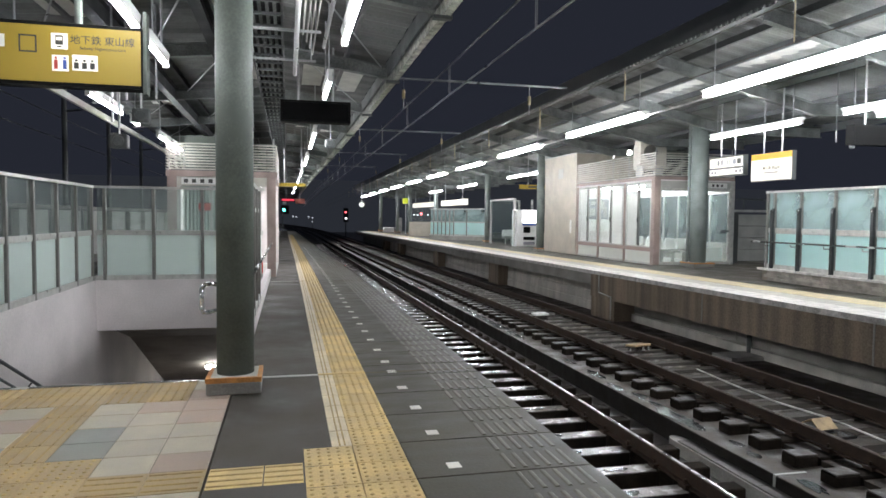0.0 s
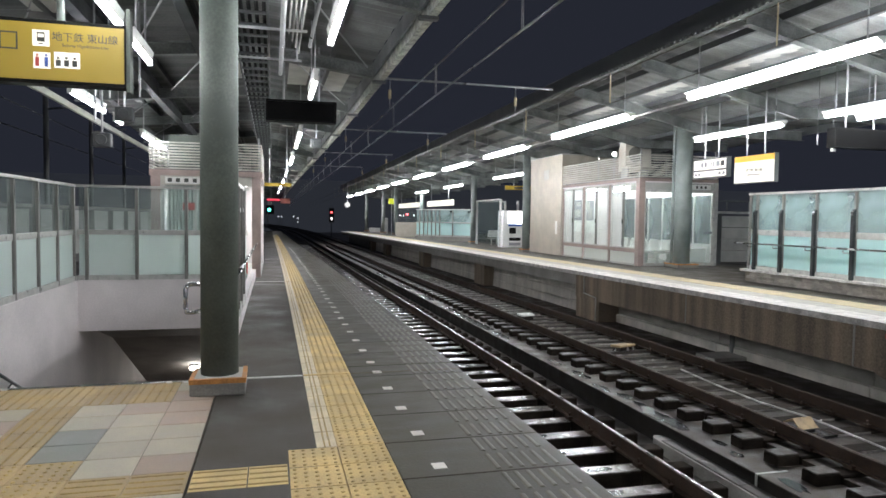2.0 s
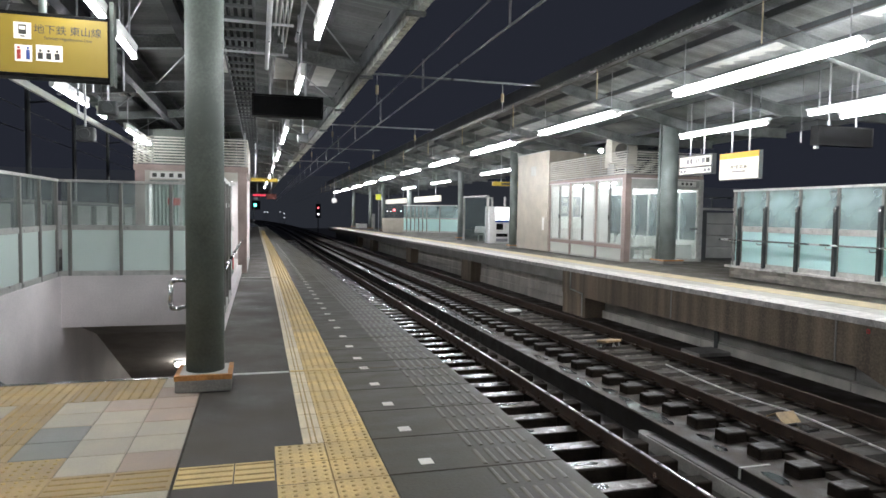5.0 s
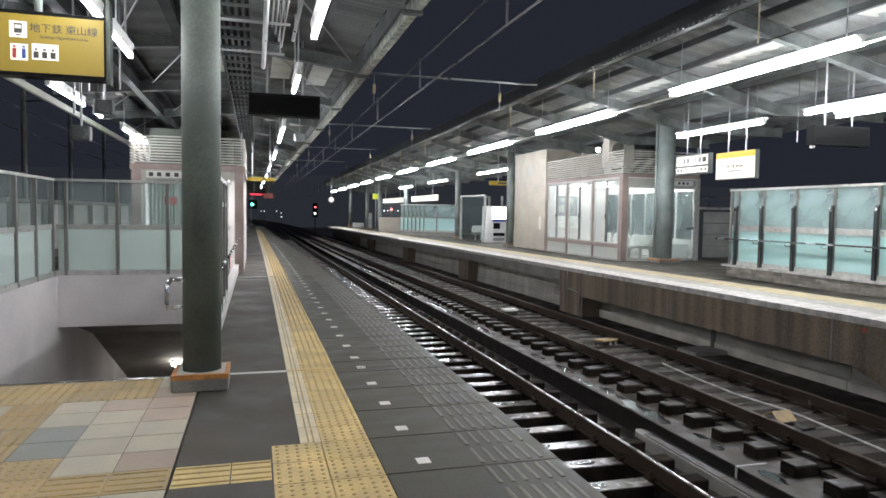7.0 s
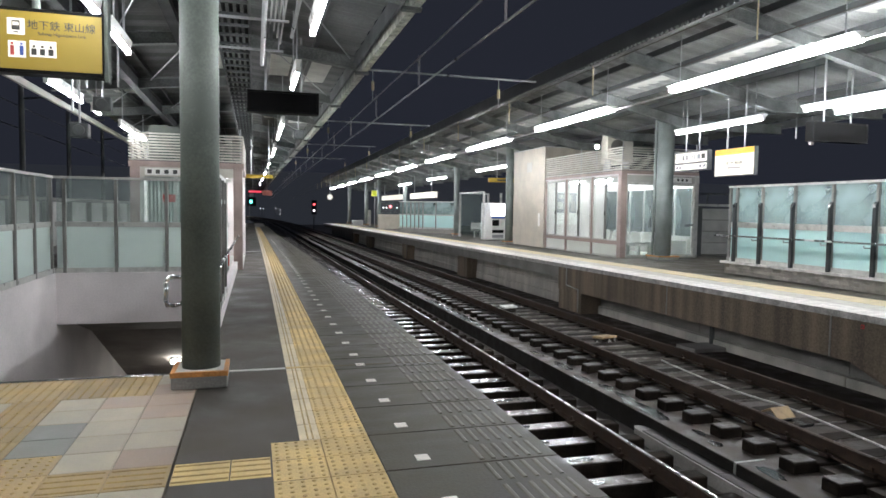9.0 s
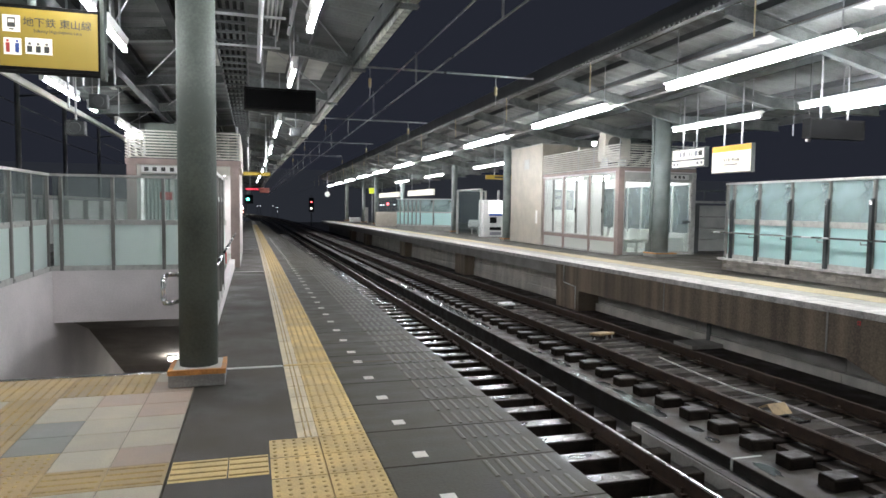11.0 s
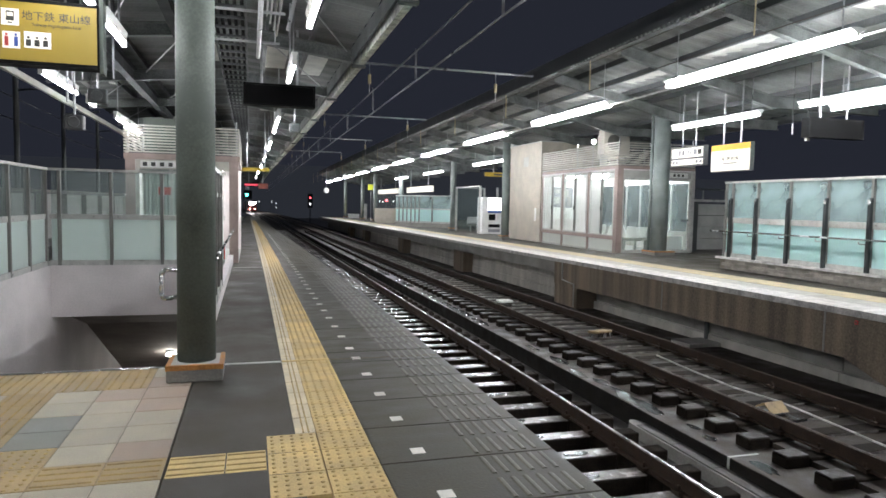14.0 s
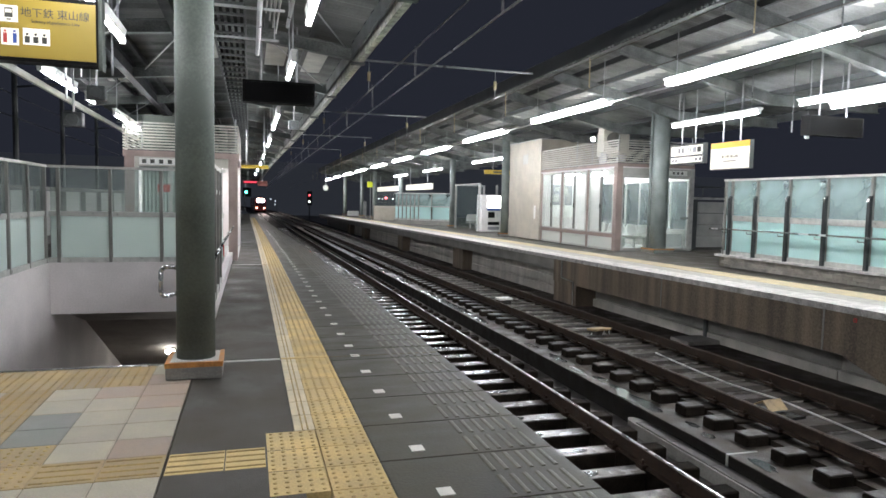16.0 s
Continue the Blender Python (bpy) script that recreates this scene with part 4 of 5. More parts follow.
part("hanger", rods(((0.7, 40.43, 2.46), (0.7, 40.43, 4.2), 0.02)), GALV, plate_board)

# cable ladder, conduits and speakers under the near canopy
ladder = thing("cable_ladder", "dark cable ladder with rungs and cables under the canopy", "cable ladder")
part("side_rail", boxes((-0.44, -0.42, -3, 40, 3.50, 3.60)), DARKSTEEL, ladder)
part("side_rail", boxes((-0.06, -0.04, -3, 40, 3.50, 3.60)), DARKSTEEL, ladder)
rung = mesh_of("rung", boxes((-0.42, -0.06, 0, 0.04, 3.52, 3.55)), DARKSTEEL)
for i in range(90):
    piece("rung", rung, ladder, Matrix.Translation((0, -2.8 + 0.45 * i, 0)))
for i in range(5):
    x = -0.39 + 0.075 * i
    part("cable", rods(((x, -3, 3.575), (x, 40, 3.575), 0.022, 6)), BLACK, ladder)
cond = thing("conduit", "bright steel conduit with branches under the canopy", "conduit")
smooth(part("pipe", rods(((0.10, -2, 3.42), (0.10, 9.5, 3.42), 0.028)), GALV, cond))
smooth(part("pipe", rods(((0.44, -2, 3.55), (0.44, 8.4, 3.55), 0.022)), GALV, cond))
for i in range(4):
    part("pipe", rods(((0.17 + 0.045 * i, -2, 3.48), (0.17 + 0.045 * i, 7.6 + 0.3 * i, 3.48), 0.011, 6)), PALEPAINT, cond)
for y in (4.6, 6.0, 7.4, 8.8):
    part("clamp", boxes((-0.44, 0.36, y, y + 0.03, 3.45, 3.475)), GALV, cond)
    part("clamp_rod", rods(((0.3, y + 0.015, 3.45), (0.3, y + 0.015, 4.1), 0.01, 6)), GALV, cond)


def speaker(x, y, z, pole=True):
    th = thing("loudspeaker", "grey box loudspeaker on a hanging rod", "loudspeaker", group="loudspeakers")
    bm = B()
    bevel_box(bm, x - 0.12, x + 0.12, y, y + 0.16, z, z + 0.2, 0.02, 2)
    part("case", bm, DARKSTEEL, th)
    bm = B()
    bmesh.ops.create_cone(bm, cap_ends=True, segments=20, radius1=0.08, radius2=0.07, depth=0.02, matrix=Matrix.Translation((x, y - 0.008, z + 0.1)) @ Matrix.Rotation(radians(90), 4, "X"))
    part("grille", bm, DARKSTEEL, th)
    part("rod", rods(((x, y + 0.08, z + 0.2), (x, y + 0.08, soffit_near(x) + 0.31), 0.014)), GALV, th)


speaker(-2.29, 10.0, 2.37)
speaker(-2.06, 10.3, 2.78)
speaker(0.95, 15.2, 3.0)
for x, y, z1 in ((-2.12, 9.0, 2.6), (-1.98, 9.1, 2.9), (-1.7, 9.5, 3.0)):
    hr = thing("hanging_rod", "thin pale rod hanging under the canopy", "rod", group="hanging rods")
    part("rod", rods(((x, y, z1), (x, y, soffit_near(x) + 0.31), 0.013)), GALV, hr)


far_rod = thing("hanging_rod", "thin pale rod hanging under the opposite canopy", "rod", group="hanging rods")
part("rod", rods(((10.96, 11.4, 3.3), (10.96, 11.4, 5.16), 0.007, 6)), DARKSTEEL, far_rod)
part("rod_end", rods(((10.96, 11.4, 3.07), (10.96, 11.4, 3.3), 0.014)), GALV, far_rod)
far_box = thing("junction_box", "small white junction box hanging under the opposite canopy", "junction box")
part("case", boxes((11.33, 11.41, 11.38, 11.44, 2.96, 3.08)), WHITEPLASTIC, far_box)
part("rod", rods(((11.37, 11.41, 3.08), (11.37, 11.41, 5.09), 0.006, 6)), DARKSTEEL, far_box)


# ---- waiting rooms ----
def louvre(parent, x0, x1, y0, y1, z0, z1, n):
    """Horizontal slats round three sides of a roof."""
    for i in range(n):
        z = z0 + (z1 - z0) * i / n
        h = (z1 - z0) / n * 0.45
        bm = B()
        box(bm, x0, x1, y0, y0 + 0.03, z, z + h)
        box(bm, x1 - 0.03, x1, y0 + 0.03, y1, z, z + h)
        box(bm, x0, x0 + 0.03, y0 + 0.03, y1, z, z + h)
        part("louvre_slat", bm, LOUVRE, parent)
    for x, y in ((x0 + 0.05, y0 + 0.05), (x1 - 0.08, y0 + 0.05), ((x0 + x1) / 2, y0 + 0.05), (x0 + 0.05, (y0 + y1) / 2), (x1 - 0.08, (y0 + y1) / 2)):
        part("louvre_post", boxes((x, x + 0.03, y, y + 0.03, z0, z1 + 0.12)), GALV, parent)


def chair(m):
    """A moulded white shell seat on a steel leg frame."""
    th = thing("chair", "moulded white plastic shell chair on a steel frame", "chair", m, group="waiting chairs")
    prof = [(0.02, 0.46), (0.10, 0.425), (0.30, 0.42), (0.38, 0.46), (0.43, 0.62), (0.47, 0.78), (0.485, 0.80)]
    bm = B()
    rows_ = []
    for x, z in prof:
        row = []
        for j in range(7):
            u = j / 6 * 2 - 1
            lift = 0.035 * u * u
            w = 0.21 - (0.04 if z > 0.7 else 0)
            row.append((x, u * w, z + (lift if z < 0.5 else 0), 0.03 * u * u if z >= 0.5 else 0))
        rows_.append([bm.verts.new((p[0] - p[3], p[1], p[2])) for p in row])
    for a, b in zip(rows_, rows_[1:]):
        for j in range(6):
            bm.faces.new((a[j], a[j + 1], b[j + 1], b[j]))
    bmesh.ops.solidify(bm, geom=bm.faces[:], thickness=0.02)
    smooth(part("shell", bm, WHITEPLASTIC, th))
    part("bar", boxes((0.2, 0.25, -0.24, 0.24, 0.35, 0.39)), ALU, th)
    part("leg", boxes((0.2, 0.25, -0.03, 0.03, 0.02, 0.35)), ALU, th)
    return th


room = thing("waiting_room", "lit glazed waiting room with dusty pink frame and cream louvres on its roof", "waiting room")
X0, X1, Y0, Y1 = 11.2, 14.0, 18.6, 24.3
part("floor", boxes((X0 + 0.06, X1 - 0.06, Y0 + 0.06, Y1, 0.0, 0.02)), PALEPAINT, room)
part("ceiling", boxes((X0, X1, Y0, Y1, 2.66, 2.74)), WHITEWALL, room)
part("back_wall", boxes((X1 - 0.08, X1, Y0 + 0.1, Y1, 0.02, 0.7)), PALEPAINT, room)
part("back_lintel", boxes((X1 - 0.08, X1, Y0 + 0.1, Y1, 2.3, 2.66)), WHITEWALL, room)
for i in range(6):
    y = Y0 + 0.1 + 0.94 * i
    part("back_post", boxes((X1 - 0.08, X1, y, y + 0.07, 0.7, 2.3)), ALU, room)
    g = part("back_pane", boxes((X1 - 0.05, X1 - 0.04, y + 0.07, y + 0.94, 0.7, 2.3)), ROOMGLASS, room)
    g.visible_shadow = False
part("end_wall", boxes((X0 + 0.05, X1 - 0.08, Y1 - 0.06, Y1, 0.02, 2.66)), WHITEWALL, room)
part("fascia", boxes((X0 - 0.03, X1 + 0.03, Y0 - 0.03, Y1, 2.70, 2.80)), PINKFRAME, room)
part("corner_post", boxes((X0 - 0.03, X0 + 0.17, Y0 - 0.03, Y0 + 0.17, 0, 2.70)), PINKFRAME, room, "dusty pink corner post")
for y in (20.47, 22.43, 24.2):
    part("post", boxes((X0 - 0.01, X0 + 0.09, y, y + 0.08, 0, 2.66)), PINKFRAME, room)
part("sill_rail", boxes((X0 - 0.005, X0 + 0.07, Y0 + 0.17, Y1, 0.42, 0.54)), PINKFRAME, room)
for a, b in ((18.79, 20.43), (20.6, 22.38), (22.55, 24.16)):
    w = part("window", boxes((X0, X0 + 0.06, a, b, 0.54, 0.58), (X0, X0 + 0.06, a, b, 2.58, 2.64), (X0, X0 + 0.06, a, a + 0.06, 0.58, 2.58), (X0, X0 + 0.06, b - 0.06, b, 0.58, 2.58)), ALU, room)
    part("stile", boxes((X0 - 0.01, X0 + 0.05, (a + b) / 2 - 0.03, (a + b) / 2 + 0.03, 0.58, 2.58)), GREYFRAME, w)
    part("latch", boxes((X0 - 0.03, X0 - 0.01, (a + b) / 2 - 0.025, (a + b) / 2 + 0.025, 1.35, 1.5)), BLACK, w)
    for c, d in ((a + 0.06, (a + b) / 2 - 0.03), ((a + b) / 2 + 0.03, b - 0.06)):
        g = part("pane", boxes((X0 + 0.025, X0 + 0.033, c, d, 0.58, 2.58)), CLEAR, w)
        g.visible_shadow = False
    g = part("lower_pane", boxes((X0 + 0.02, X0 + 0.035, a, b, 0.06, 0.42)), MILK, room)
    part("bottom_rail", boxes((X0, X0 + 0.06, a, b, 0.0, 0.06)), ALU, room)
for a, b in ((11.38, 12.42), (12.5, 12.95), (13.02, 13.9)):
    w = part("side_window", boxes((a, b, Y0, Y0 + 0.05, 0.04, 0.10), (a, b, Y0, Y0 + 0.05, 2.36, 2.44), (a, a + 0.05, Y0, Y0 + 0.05, 0.10, 2.36), (b - 0.05, b, Y0, Y0 + 0.05, 0.10, 2.36)), ALU, room)
    g = part("pane", boxes((a + 0.05, b - 0.05, Y0 + 0.02, Y0 + 0.028, 0.10, 2.36)), CLEAR, w)
    g.visible_shadow = False
part("transom", boxes((11.37, 13.95, Y0, Y0 + 0.05, 2.44, 2.66)), PALEPAINT, room)
part("corner_post", boxes((13.9, 14.05, Y0 - 0.02, Y0 + 0.1, 0, 2.70)), ALU, room)
part("door_plate", boxes((13.0, 13.75, Y0 - 0.03, Y0 - 0.01, 2.46, 2.62)), WHITEPLASTIC, room, "white plate over the door")
part("plate_bar", boxes((13.2, 13.28, Y0 - 0.034, Y0 - 0.03, 2.50, 2.58), (13.36, 13.44, Y0 - 0.034, Y0 - 0.03, 2.50, 2.58), (13.52, 13.6, Y0 - 0.034, Y0 - 0.03, 2.50, 2.58)), INK, room)
part("door_handle", boxes((13.55, 13.85, Y0 - 0.04, Y0 - 0.01, 1.05, 1.12)), DARKSTEEL, room)
part("lower_panel", boxes((13.05, 13.85, Y0 + 0.25, Y0 + 0.3, 0.1, 0.55)), WHITEPLASTIC, room)
for y in (18.95, 20.8, 22.8):
    smooth(part("room_tube", rods(((12.1, y, 2.60), (12.1, y + 1.15, 2.60), 0.03)), ROOMTUBE, room, "fluorescent tube on the ceiling"))
    smooth(part("room_tube", rods(((13.2, y, 2.60), (13.2, y + 1.15, 2.60), 0.03)), ROOMTUBE, room, "fluorescent tube on the ceiling"))
louvre(room, X0 - 0.05, X1, Y0 - 0.05, Y1 - 0.1, 2.82, 3.58, 10)
# dark sheet: the shade behind the slats is put into its colour
part("roof", boxes((X0 + 0.05, X1 - 0.1, Y0 + 0.05, Y1 - 0.15, 2.81, 2.83)), DARKSTEEL, room)
poster = thing("poster", "picture poster in a frame on the waiting room wall", "poster")
part("sheet", boxes((11.55, 12.6, Y1 - 0.075, Y1 - 0.058, 0.95, 2.3)), WHITEPLASTIC, poster)
part("picture", boxes((11.62, 12.53, Y1 - 0.081, Y1 - 0.075, 1.42, 2.22)), GREYINK, poster)
for x, z, w, h in ((11.7, 1.55, 0.25, 0.3), (12.05, 1.8, 0.3, 0.34), (12.3, 1.5, 0.16, 0.4), (11.75, 1.98, 0.2, 0.16)):
    part("picture_patch", boxes((x, x + w, Y1 - 0.085, Y1 - 0.081, z, z + h)), PALEPAINT, poster)
for i in range(6):
    chair(pose(12.3, 19.05 + 0.6 * i, 0.02))
for i in range(3):
    chair(pose(11.82 + 0.44 * i, 18.95, 0.02, 0, 0, 90))
for x, y in ((12.55, 21.2), (13.4, 22.8)):
    ac = thing("air_conditioner", "pale outdoor air conditioner unit on the waiting room roof", "air conditioner", group="roof air conditioners")
    bm = B()
    bevel_box(bm, x - 0.52, x + 0.52, y - 0.2, y + 0.2, 3.32, 4.22, 0.02, 1)
    part("case", bm, LOUVRE, ac)
    bm = B()
    bmesh.ops.create_cone(bm, cap_ends=True, segments=24, radius1=0.27, radius2=0.27, depth=0.02, matrix=Matrix.Translation((x - 0.12, y - 0.205, 3.78)) @ Matrix.Rotation(radians(90), 4, "X"))
    part("fan_grille", bm, GREYFRAME, ac)
    for fx in (-0.4, 0.35):
        part("stand_leg", boxes((x + fx, x + fx + 0.05, y - 0.18, y + 0.18, 2.83, 3.32)), GALV, ac)
roof_lamp = thing("roof_lamp", "small bright globe lamp on the waiting room roof", "lamp")
part("stem", rods(((11.5, 20.8, 2.83), (11.5, 20.8, 3.68), 0.02, 8)), GALV, roof_lamp)
bm = B()
bmesh.ops.create_uvsphere(bm, u_segments=14, v_segments=8, radius=0.075, matrix=Matrix.Translation((11.5, 20.8, 3.74)))
smooth(part("globe", bm, SMALLTUBE, roof_lamp, "glowing white globe"))
tower = thing("lift_wall", "tall beige tiled wall block beside the waiting room", "wall block")
part("front", boxes((X0 - 0.04, X1, 24.32, 27.6, 0, 4.02)), BEIGE, tower)
part("coping", boxes((X0 - 0.06, X1 + 0.02, 24.3, 27.62, 4.02, 4.06)), PALEPAINT, tower)
part("plate", boxes((X0 - 0.06, X0 - 0.04, 24.7, 24.85, 0.85, 1.38)), WHITEPLASTIC, tower, "narrow white plate")
part("patch", boxes((X0 - 0.05, X0 - 0.04, 25.6, 26.1, 3.1, 3.5)), PALEPAINT, tower)

near_room = thing("waiting_room", "small lit waiting room with pink frame and cream louvres behind the stairs", "waiting room")
X0, X1, Y0, Y1 = -2.65, -0.27, 16.0, 20.5
part("floor", boxes((X0, X1, Y0, Y1, 0, 0.02)), PALEPAINT, near_room)
part("ceiling", boxes((X0, X1, Y0, Y1, 2.36, 2.42)), WHITEWALL, near_room)
part("back_wall", boxes((X0, X1, Y1, Y1 + 0.08, 0, 2.42)), WHITEWALL, near_room)
part("side_wall", boxes((X0, X0 + 0.08, Y0 + 0.1, Y1, 0.02, 2.36)), WHITEWALL, near_room)
part("fascia", boxes((X0 - 0.03, X1 + 0.03, Y0 - 0.04, Y1, 2.33, 2.46)), PINKFRAME, near_room)
for x in (X0, X1 - 0.2):
    part("corner_post", boxes((x, x + 0.2, Y0 - 0.03, Y0 + 0.12, 0, 2.33)), PINKFRAME, near_room, "dusty pink corner post")
part("header", boxes((X0 + 0.2, X1 - 0.2, Y0, Y0 + 0.06, 2.12, 2.33)), LOUVRE, near_room)
part("name_plate", boxes((-2.35, -1.55, Y0 - 0.015, Y0, 2.15, 2.3)), WHITEPLASTIC, near_room, "white plate with dark marks")
for x in (-2.25, -2.08, -1.9, -1.72):
    part("plate_bar", boxes((x - 0.045, x + 0.045, Y0 - 0.02, Y0 - 0.015, 2.18, 2.27)), INK, near_room)
part("door_frame", boxes((-1.0, -0.9, Y0, Y0 + 0.06, 0, 2.12), (X0 + 0.2, X0 + 0.28, Y0, Y0 + 0.06, 0, 2.12), (-1.75, -1.68, Y0, Y0 + 0.06, 0, 2.12)), ALU, near_room)
for a, b in ((X0 + 0.28, -1.75), (-1.68, -1.0)):
    g = part("pane", boxes((a, b, Y0 + 0.02, Y0 + 0.028, 0.02, 2.12)), CLEAR, near_room)
    g.visible_shadow = False
bm = B()
ring = []
for i in range(60):
    x = X0 + 0.3 + 1.0 * i / 59
    ring.append((x, Y0 + 0.35 + 0.03 * math.sin(i * 1.3)))
for (xa, ya), (xb, yb) in zip(ring, ring[1:]):
    vs = [bm.verts.new(p) for p in ((xa, ya, 0.3), (xb, yb, 0.3), (xb, yb, 2.1), (xa, ya, 2.1))]
    bm.faces.new(vs)
bmesh.ops.remove_doubles(bm, verts=bm.verts[:], dist=0.0001)
bmesh.ops.solidify(bm, geom=bm.faces[:], thickness=0.006)
cur = thing("curtain", "white pleated curtain behind the waiting room glass", "curtain")
part("cloth", bm, CURTAIN, cur)
part("curtain_rail", boxes((X0 + 0.1, -1.2, Y0 + 0.33, Y0 + 0.37, 2.1, 2.36)), ALU, cur)
part("notice", boxes((-1.98, -1.72, Y0 - 0.012, Y0 - 0.004, 1.55, 1.72)), REDINK, near_room, "reddish notice on the glass")
for y in (17.0, 18.8):
    smooth(part("room_tube", rods(((-1.4, y, 2.3), (-1.4, y + 1.15, 2.3), 0.03)), ROOMTUBE, near_room, "fluorescent tube on the ceiling"))
    smooth(part("room_tube", rods(((-0.75, y, 2.3), (-0.75, y + 1.15, 2.3), 0.03)), ROOMTUBE, near_room, "fluorescent tube on the ceiling"))
louvre(near_room, X0 - 0.03, X1 + 0.02, Y0 - 0.04, Y1, 2.48, 3.12, 10)
ac = thing("air_conditioner", "pale outdoor air conditioner unit on the waiting room roof", "air conditioner", group="roof air conditioners")
part("case", boxes((-2.4, -1.7, 17.0, 17.4, 2.5, 3.36)), GREENSTEEL, ac)
part("roof_support", boxes((-2.6, -0.4, 16.1, 20.4, 2.46, 2.5)), DARKSTEEL, ac)
ext = thing("fire_extinguisher_box", "red extinguisher box standing by the waiting room door", "extinguisher box")
bm = B()
bevel_box(bm, -0.82, -0.58, 16.25, 16.45, 0.02, 0.42, 0.02, 1)
part("box", bm, REDINK, ext)

# ---- opposite platform: windbreak, shed, signs ----
wall_b = thing("windbreak_kerb", "low brick kerb with pale coping under the glass windbreak", "kerb")
brick = mesh_of("brick", boxes((0, 0.06, 0, 0.225, 0, 0.07)), mat("weathered_brick", (0.235, 0.215, 0.185), 0.8, vary=0.3, scale=5, random_piece=0.28))
part("core", boxes((11.31, 11.55, -5.9, 13.85, 0, 0.245)), GROUT, wall_b)
for k in range(3):
    for i in range(82):
        y = -5.4 + 0.235 * i + (0.117 if k % 2 else 0)
        if y < 13.6:
            piece("brick", brick, wall_b, Matrix.Translation((11.262, y, 0.004 + 0.079 * k)))
part("coping", boxes((11.235, 11.6, -5.9, 13.95, 0.248, 0.3)), COPING, wall_b, "pale coping")
wind = screen("glass_screen", "mint glass windbreak with frosted lower panes on a brick kerb", (11.4, 13.85), (11.4, -5.5), [0.05, 0.28, 1.12, 2.08, 3.07, 4.08, 5.1, 6.1, 7.1, 8.1, 9.1, 10.1, 11.1, 12.1, 13.1, 14.1, 15.1, 16.1, 17.1, 18.1, 19.1], z0=0.3, zm=(1.14, 1.27), z1=2.16, upper=HAZY, lower=AQUA)
for p in [0.28, 1.12, 2.08, 3.07, 4.08, 5.1, 6.1, 7.1, 8.1, 9.1]:
    bm = B()
    prism(bm, [(-0.115, 0.3), (-0.052, 0.3), (-0.052, 1.74), (-0.075, 1.74), (-0.115, 1.66)], "x", p - 0.035, p + 0.035)
    st = part("stanchion", bm, SHADEPAINT, wind, "dark steel stanchion")
    part("tip", boxes((p - 0.03, p + 0.03, -0.125, -0.116, 1.62, 1.70)), STEEL, st)
screen("glass_screen", "mint glass windbreak return at the platform side", (11.45, 13.9), (14.5, 13.9), [0.05, 1.0, 2.0, 3.0], z0=0.0, zm=(1.14, 1.27), z1=2.16, upper=HAZY, lower=AQUA)
hr = thing("handrail", "steel handrail along the opposite windbreak", "handrail")
smooth(part("tube", rods(((11.22, 14.15, 0.93), (11.22, -5.5, 0.96), 0.02)), STEEL, hr))
for y in (13.57, 12.73, 11.77, 10.78, 9.77, 8.75, 7.75, 6.75):
    part("bracket", rods(((11.22, y + 0.12, 0.9), (11.22, y + 0.12, 0.85), 0.012), ((11.22, y + 0.12, 0.85), (11.36, y, 0.85), 0.012)), STEEL, hr)
shed = thing("shutter_wall", "grey steel roller shutter between dark posts under a rail", "shutter")
for i in range(4):
    part("shutter_slat", boxes((14.9, 16.6, 19.5, 19.54, 0.06 + 0.4 * i, 0.44 + 0.4 * i)), PALEPAINT, shed)
part("post", boxes((14.62, 14.88, 19.45, 19.6, 0, 1.72)), DARKSTEEL, shed)
part("lintel", boxes((14.62, 16.6, 19.44, 19.6, 1.72, 1.80)), ALU, shed)
part("rail", boxes((14.62, 16.6, 19.5, 19.53, 2.12, 2.18), (15.1, 15.14, 19.5, 19.53, 1.8, 2.12), (14.66, 14.7, 19.5, 19.53, 1.8, 2.12), (16.0, 16.04, 19.5, 19.53, 1.8, 2.12)), DARKSTEEL, shed)

s1 = thing("station_sign", "white lit hanging station sign with dark marks", "sign")
part("case", boxes((12.01, 12.14, 15.55, 17.05, 2.68, 3.24)), DARKSTEEL, s1)
part("upper_face", boxes((12.0, 12.008, 15.6, 17.0, 2.93, 3.2)), SIGNWHITE, s1, "white lit face")
part("lower_face", boxes((12.0, 12.008, 15.6, 17.0, 2.72, 2.88)), SIGNWHITE, s1, "white lit face")
for y, w, m in ((16.62, 0.1, GREYINK), (16.46, 0.1, GREYINK), (16.22, 0.04, GREYINK), (16.12, 0.04, GREYINK), (15.93, 0.14, GREYINK), (15.74, 0.16, INK)):
    part("mark", boxes((11.996, 12.0, y - w / 2, y + w / 2, 3.0, 3.14)), m, s1)
for y in (16.9, 16.75, 15.85, 15.68):
    part("mark", boxes((11.996, 12.0, y - 0.05, y + 0.05, 2.76, 2.84)), GREYINK, s1)
part("mark_line", boxes((11.996, 12.0, 16.1, 16.7, 2.895, 2.915)), GREYINK, s1)
for y in (16.0, 16.6):
    part("hanger", rods(((12.07, y, 3.24), (12.07, y, 4.98), 0.022)), GALV, s1)
s2 = thing("station_sign", "cream lit hanging sign with an orange band and dark lettering", "sign")
part("case", boxes((12.01, 12.12, 13.78, 15.26, 2.46, 3.18)), DARKSTEEL, s2)
part("face", boxes((12.0, 12.008, 13.8, 15.24, 2.48, 3.02)), SIGNWHITE, s2, "cream lit face")
part("band", boxes((12.0, 12.008, 13.8, 15.24, 3.02, 3.17)), SIGNORANGE, s2, "orange band")
lettering("地下鉄 東山線", 0.1, pose(11.998, 14.5, 2.79) @ pose(0, 0, 0, 90, 0, -90), INK, s2)
part("mark_line", boxes((11.996, 12.0, 14.25, 14.75, 2.66, 2.69)), GREYINK, s2)
